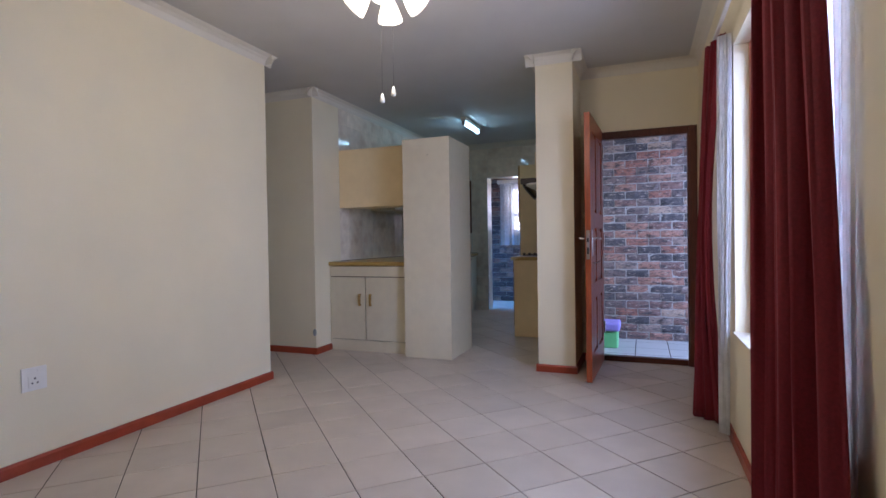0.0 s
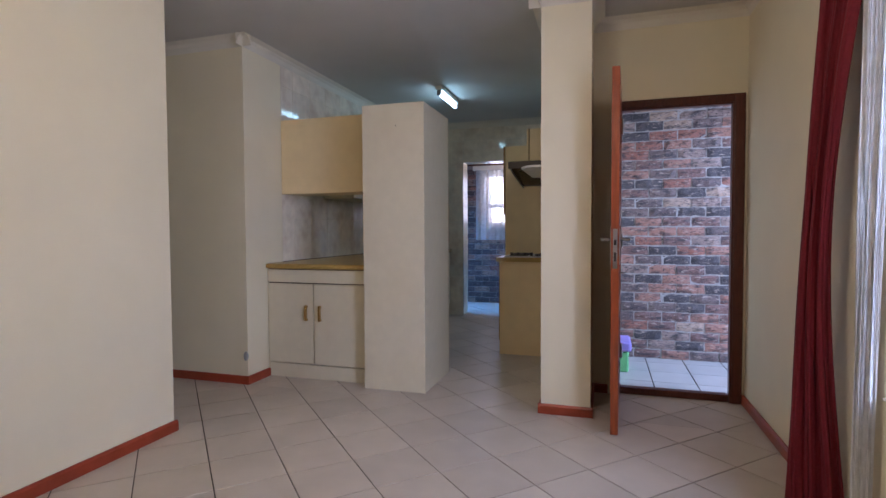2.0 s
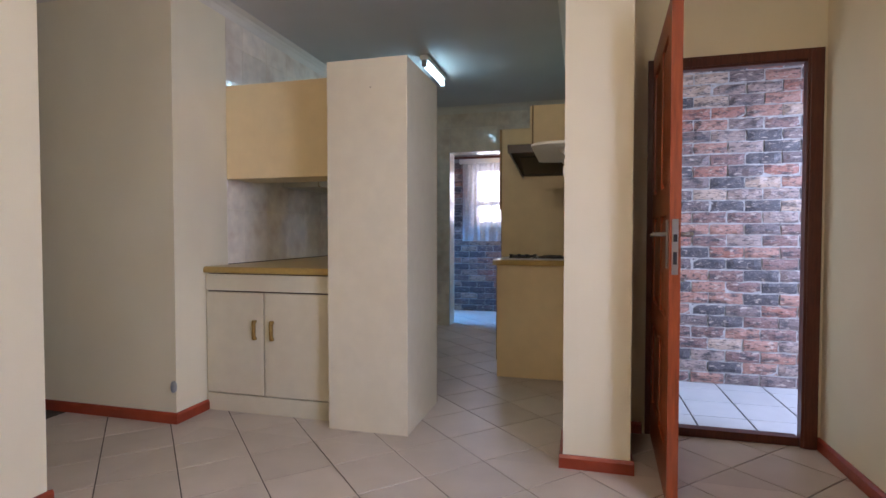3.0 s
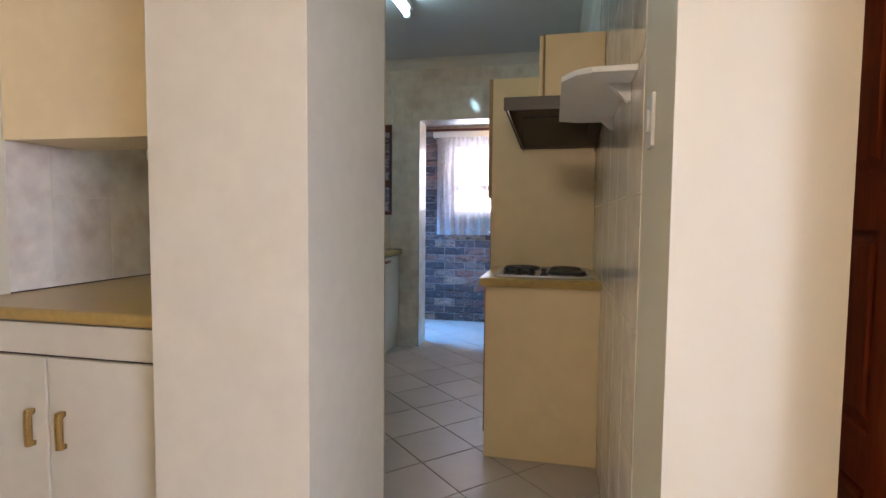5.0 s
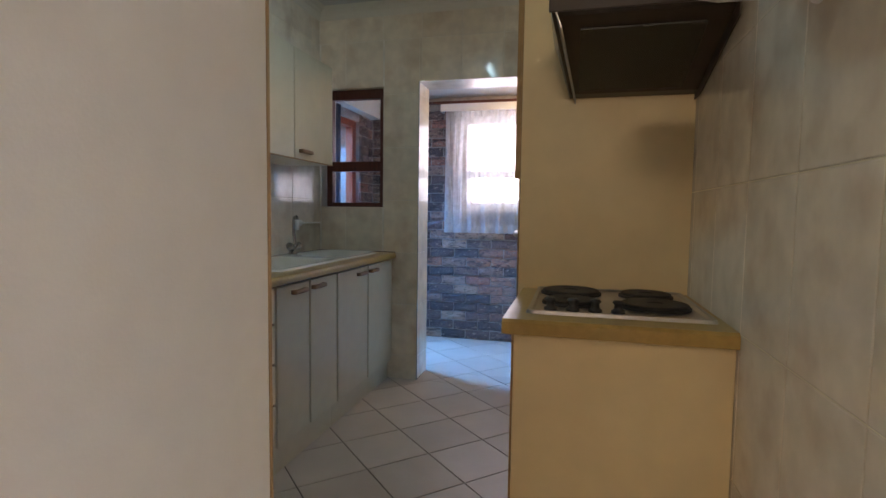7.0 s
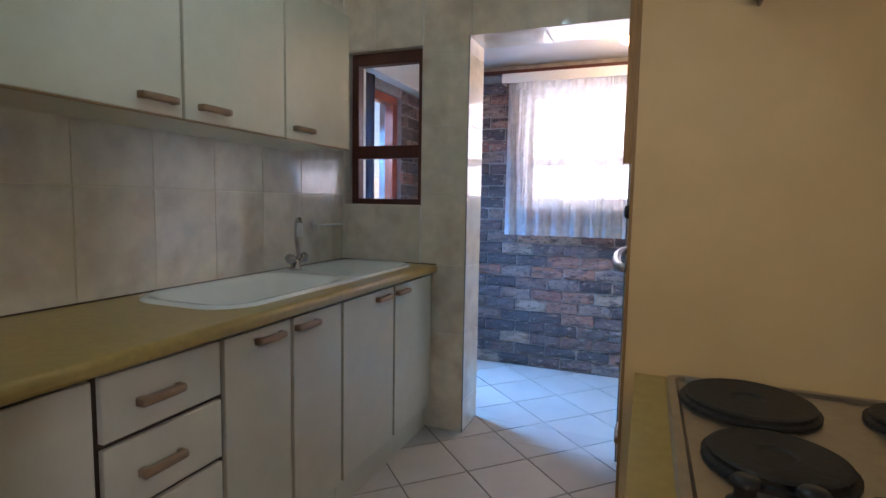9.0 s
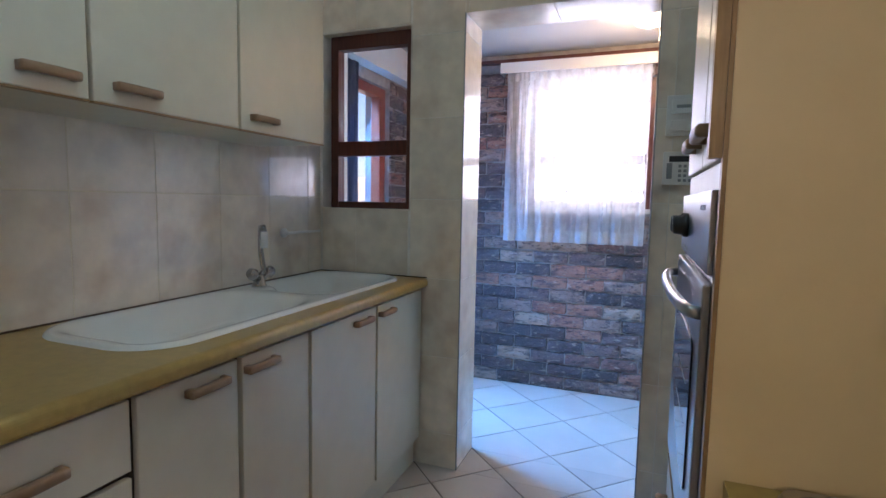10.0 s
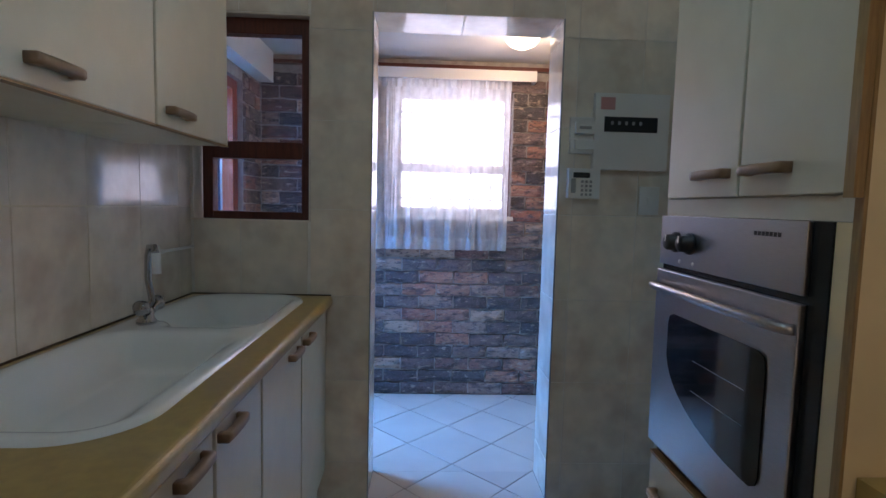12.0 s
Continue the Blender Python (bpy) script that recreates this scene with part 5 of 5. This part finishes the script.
def brick_meshes():
    """A few rough-faced bricks, lying along x with the face towards -y, origin at the face's middle."""
    made = []
    for s in range(7):
        rnd = random.Random(100 + s)
        bm = bmesh.new()
        L, H, D = 0.222 / 2, 0.0765 / 2, 0.05
        nx, nz = 5, 3
        g = [[None] * (nz + 1) for _ in range(nx + 1)]
        for i in range(nx + 1):
            for k in range(nz + 1):
                edge = i in (0, nx) or k in (0, nz)
                g[i][k] = bm.verts.new((-L + 2 * L * i / nx + rnd.uniform(-0.003, 0.003), rnd.uniform(0.000, 0.004) if edge else rnd.uniform(-0.006, 0.001), -H + 2 * H * k / nz + rnd.uniform(-0.004, 0.004)))
        for i in range(nx):
            for k in range(nz):
                bm.faces.new((g[i][k], g[i + 1][k], g[i + 1][k + 1], g[i][k + 1]))
        ring = [g[i][0] for i in range(nx + 1)] + [g[nx][k] for k in range(1, nz + 1)] + [g[i][nz] for i in range(nx - 1, -1, -1)] + [g[0][k] for k in range(nz - 1, 0, -1)]
        back = [bm.verts.new((v.co.x, D * 0.5, v.co.z)) for v in ring]
        for a in range(len(ring)):
            b2 = (a + 1) % len(ring)
            bm.faces.new((ring[a], back[a], back[b2], ring[b2]))
        bmesh.ops.recalc_face_normals(bm, faces=bm.faces)
        me = bpy.data.meshes.new("brick")
        bm.to_mesh(me)
        bm.free()
        me.materials.append(M["brick"])
        made.append(me)
    return made


BRICKS = brick_meshes()
COURSE, PITCH = 0.0855, 0.234


def lay_bricks(parent, length, height, place, holes=(), seed=0):
    """Running bond over length x height; place(u, v) gives the pose for the brick's middle; holes in (u0, u1, v0, v1)."""
    rnd = random.Random(seed)
    rows = int(height / COURSE)
    for r in range(rows):
        v = (r + 0.5) * COURSE
        cells = []
        u = -PITCH / 2 if r % 2 else 0.0
        while u < length:
            spans = [(max(u, 0), min(u + PITCH, length))]
            for u0, u1, v0, v1 in holes:
                if v0 - 0.01 < v < v1 + 0.01:
                    nxt = []
                    for a, c in spans:
                        if c <= u0 or a >= u1:
                            nxt.append((a, c))
                        else:
                            if a < u0:
                                nxt.append((a, u0))
                            if c > u1:
                                nxt.append((u1, c))
                    spans = nxt
            cells += [s for s in spans if s[1] - s[0] > 0.04]
            u += PITCH
        for a, c in cells:
            ob = new("brick", rnd.choice(BRICKS))
            flip = rnd.random() < 0.5
            sx = (c - a - 0.010) / 0.222
            ob.parent = parent
            ob.matrix_world = place((a + c) / 2, v + rnd.uniform(-0.002, 0.002)) @ pose(0, rnd.uniform(-0.004, 0.003), 0, 0, 180 * flip, 0) @ Matrix.Diagonal((sx, 1, 1, 1))


lay_bricks(wall_porch, 2.1, 2.42, lambda u, v: pose(-0.42 + u, OUT, v - 0.015), seed=1)
lay_bricks(wall_brick_back, -0.95 - BACK_LEFT, 2.20, lambda u, v: pose(BACK_LEFT + u, BRICK_BACK, v),
           holes=((bxw[0] - BACK_LEFT, bxw[1] - BACK_LEFT, bz[0] - 0.03, bz[1]),), seed=2)
lay_bricks(wall_brick_left, BRICK_BACK - 8.60, 2.06, lambda u, v: pose(BACK_LEFT, 8.60 + u, v, 0, 0, 90), holes=((sy[0] - 8.60, sy[1] - 8.60, sz[0], sz[1]),), seed=3)
lay_bricks(pier, 0.112, 2.4, lambda u, v: pose(0.905 + u, LY1 + 0.04, v - 0.1), seed=4)


def clip(poly, x0, x1, y0, y1):
    """A convex polygon clipped to a rectangle."""
    for axis, lim, sgn in ((0, x0, 1), (0, x1, -1), (1, y0, 1), (1, y1, -1)):
        out = []
        for p, q in zip(poly, poly[1:] + poly[:1]):
            dp, dq = sgn * (p[axis] - lim), sgn * (q[axis] - lim)
            if dp >= 0:
                out.append(p)
            if dp * dq < 0:
                t = dp / (dp - dq)
                out.append((p[0] + (q[0] - p[0]) * t, p[1] + (q[1] - p[1]) * t))
        poly = out
        if len(poly) < 3:
            return []
    return poly


def slab_mesh(name, poly, material, h, edge=0.0015):
    """A thin tile with chamfered arrises; poly about its own middle, top at z = 0."""
    n = len(poly)
    rings = [[(x, y, -h) for x, y in poly], [(x, y, -edge) for x, y in poly]]
    cx, cy = sum(p[0] for p in poly) / n, sum(p[1] for p in poly) / n
    rings.append([(x + (cx - x) * 0.012, y + (cy - y) * 0.012, 0) for x, y in poly])
    verts = [v for r in rings for v in r]
    faces = [tuple(range(2 * n, 3 * n))] + [(r * n + k, r * n + (k + 1) % n, (r + 1) * n + (k + 1) % n, (r + 1) * n + k) for r in (0, 1) for k in range(n)]
    me = bpy.data.meshes.new(name)
    me.from_pydata(verts, [], faces)
    me.materials.append(material)
    return me


HALF = 0.2288
TOPS = {}


def lay_floor(parent, rects, material, x0, y0, half, joint, top=0.0, diagonal=True):
    """Square tiles on a lattice, laid corner-on or square, clipped to the rooms' rectangles."""
    g = half - joint * 0.7071
    whole = [(g, 0), (0, g), (-g, 0), (0, -g)] if diagonal else [(g, g), (-g, g), (-g, -g), (g, -g)]
    key = (material.name, round(half, 4), diagonal)
    if key not in TOPS:
        TOPS[key] = slab_mesh("tile", whole, material, 0.006)
    for rx0, rx1, ry0, ry1 in rects:
        for i in range(math.floor((rx0 - x0) / half) - 1, math.ceil((rx1 - x0) / half) + 2):
            for j in range(math.floor((ry0 - y0) / half) - 1, math.ceil((ry1 - y0) / half) + 2):
                if (diagonal and (i + j) % 2 == 0) or (not diagonal and (i % 2 or j % 2)):
                    continue
                cx, cy = x0 + i * half, y0 + j * half
                poly = clip([(cx + a, cy + b) for a, b in whole], rx0, rx1, ry0, ry1)
                if not poly:
                    continue
                size = abs(sum(p[0] * q[1] - q[0] * p[1] for p, q in zip(poly, poly[1:] + poly[:1]))) / 2
                full = 2 * g * g if diagonal else 4 * g * g
                if size < 0.0006:
                    continue
                if size > full * 0.999:
                    me = TOPS[key]
                else:
                    me = slab_mesh("tile", [(a - cx, b - cy) for a, b in poly], material, 0.006)
                ob = new("tile", me)
                ob.parent = parent
                ob.location = (cx, cy, top)


lay_floor(floor, [(LEFT, RIGHT, 0.9, NIB), (-3.6, LEFT, 3.90, NIB), (KL, KR, NIB, KE + 0.005), (KR, -0.296, 4.81, 4.8101), (-0.296, RIGHT, NIB, DOORW + 0.012), (OX0, OX1, KE + 0.005, 8.59), (BACK_LEFT, -0.95, 8.59, BRICK_BACK)],
          M["floor_tile"], -0.285, 4.09, HALF, 0.0056)
lay_floor_rest = slab_mesh("tile", [(RIGHT, 0.9), (LEFT, 0.9), (LEFT, -1.6), (RIGHT, -1.6)], M["floor_tile"], 0.006)
rest = new("floor_rest", lay_floor_rest)
setting(rest, "beige tiled floor continuing behind", "floor")
lay_floor(porch, [(-0.44, 1.9, DOORW + 0.11, OUT)], M["porch_tile"], 0.30, 5.62, 0.155, 0.006, -0.012, diagonal=False)


def lay_wall_tiles(parent, place, u0, u1, v0, v1, ju, jv, holes=(), tw=0.279, th=0.3665, joint=0.003):
    """Upright tiles over the rectangle, joints passing through ju and jv; holes (u0, u1, v0, v1) left open."""
    us = sorted({u0, u1, *[ju + k * tw for k in range(-40, 40) if u0 + 0.01 < ju + k * tw < u1 - 0.01]})
    vs = sorted({v0, v1, *[jv + k * th for k in range(-20, 20) if v0 + 0.01 < jv + k * th < v1 - 0.01]})
    cache = {}
    for a, b in zip(us, us[1:]):
        for c, d in zip(vs, vs[1:]):
            cells = [(a, b, c, d)]
            for h0, h1, g0, g1 in holes:
                nxt = []
                for (p, q, r, s) in cells:
                    if q <= h0 or p >= h1 or s <= g0 or r >= g1:
                        nxt.append((p, q, r, s))
                        continue
                    if p < h0:
                        nxt.append((p, h0, r, s))
                    if q > h1:
                        nxt.append((h1, q, r, s))
                    p2, q2 = max(p, h0), min(q, h1)
                    if r < g0:
                        nxt.append((p2, q2, r, g0))
                    if s > g1:
                        nxt.append((p2, q2, g1, s))
                cells = nxt
            for p, q, r, s in cells:
                w, h = (q - p - joint) / 2, (s - r - joint) / 2
                if w < 0.004 or h < 0.004:
                    continue
                k = (round(w, 4), round(h, 4))
                if k not in cache:
                    cache[k] = slab_mesh("wall_tile", [(w, h), (-w, h), (-w, -h), (w, -h)], M["wall_tile"], 0.010, 0.001)
                ob = new("wall_tile", cache[k])
                ob.parent = parent
                ob.matrix_world = place((p + q) / 2, (r + s) / 2)


FACE_X = Matrix(((0, 0, 1, 0), (1, 0, 0, 0), (0, 1, 0, 0), (0, 0, 0, 1)))      # tile's u to +y, v to +z, face to +x
FACE_MX = Matrix(((0, 0, -1, 0), (-1, 0, 0, 0), (0, 1, 0, 0), (0, 0, 0, 1)))   # face to -x
FACE_MY = Matrix(((1, 0, 0, 0), (0, 0, -1, 0), (0, 1, 0, 0), (0, 0, 0, 1)))    # face to -y
FACE_DOWN = Matrix(((1, 0, 0, 0), (0, -1, 0, 0), (0, 0, -1, 0), (0, 0, 0, 1)))
JV = 1.268
lay_wall_tiles(wall_kitchen_left, lambda u, v: Matrix.Translation((KL, u, v)) @ FACE_X, 5.28, KE, 0, CEIL, 7.41, JV)
lay_wall_tiles(wall_column, lambda u, v: Matrix.Translation((KR, u, v)) @ FACE_MX, 5.17, KE, 0, CEIL, 5.714, JV)
lay_wall_tiles(wall_kitchen_end, lambda u, v: Matrix.Translation((u, KE, v)) @ FACE_MY, KL, KR, 0, CEIL, -0.915, JV, holes=((OX0, OX1, 0, OZ), (WX0, WX1, WZ0, WZ1)))
lay_wall_tiles(wall_kitchen_end, lambda u, v: Matrix.Translation((OX0, u, v)) @ FACE_X, KE, 8.60, 0, OZ, 9.2, JV, tw=1.0)
lay_wall_tiles(wall_kitchen_end, lambda u, v: Matrix.Translation((OX1, u, v)) @ FACE_MX, KE, 8.60, 0, OZ, 9.2, JV, tw=1.0)
lay_wall_tiles(wall_kitchen_end, lambda u, v: Matrix.Translation((u, v, OZ)) @ FACE_DOWN, OX0, OX1, KE, 8.60, -1.67, 9.2, tw=0.40, th=1.0)
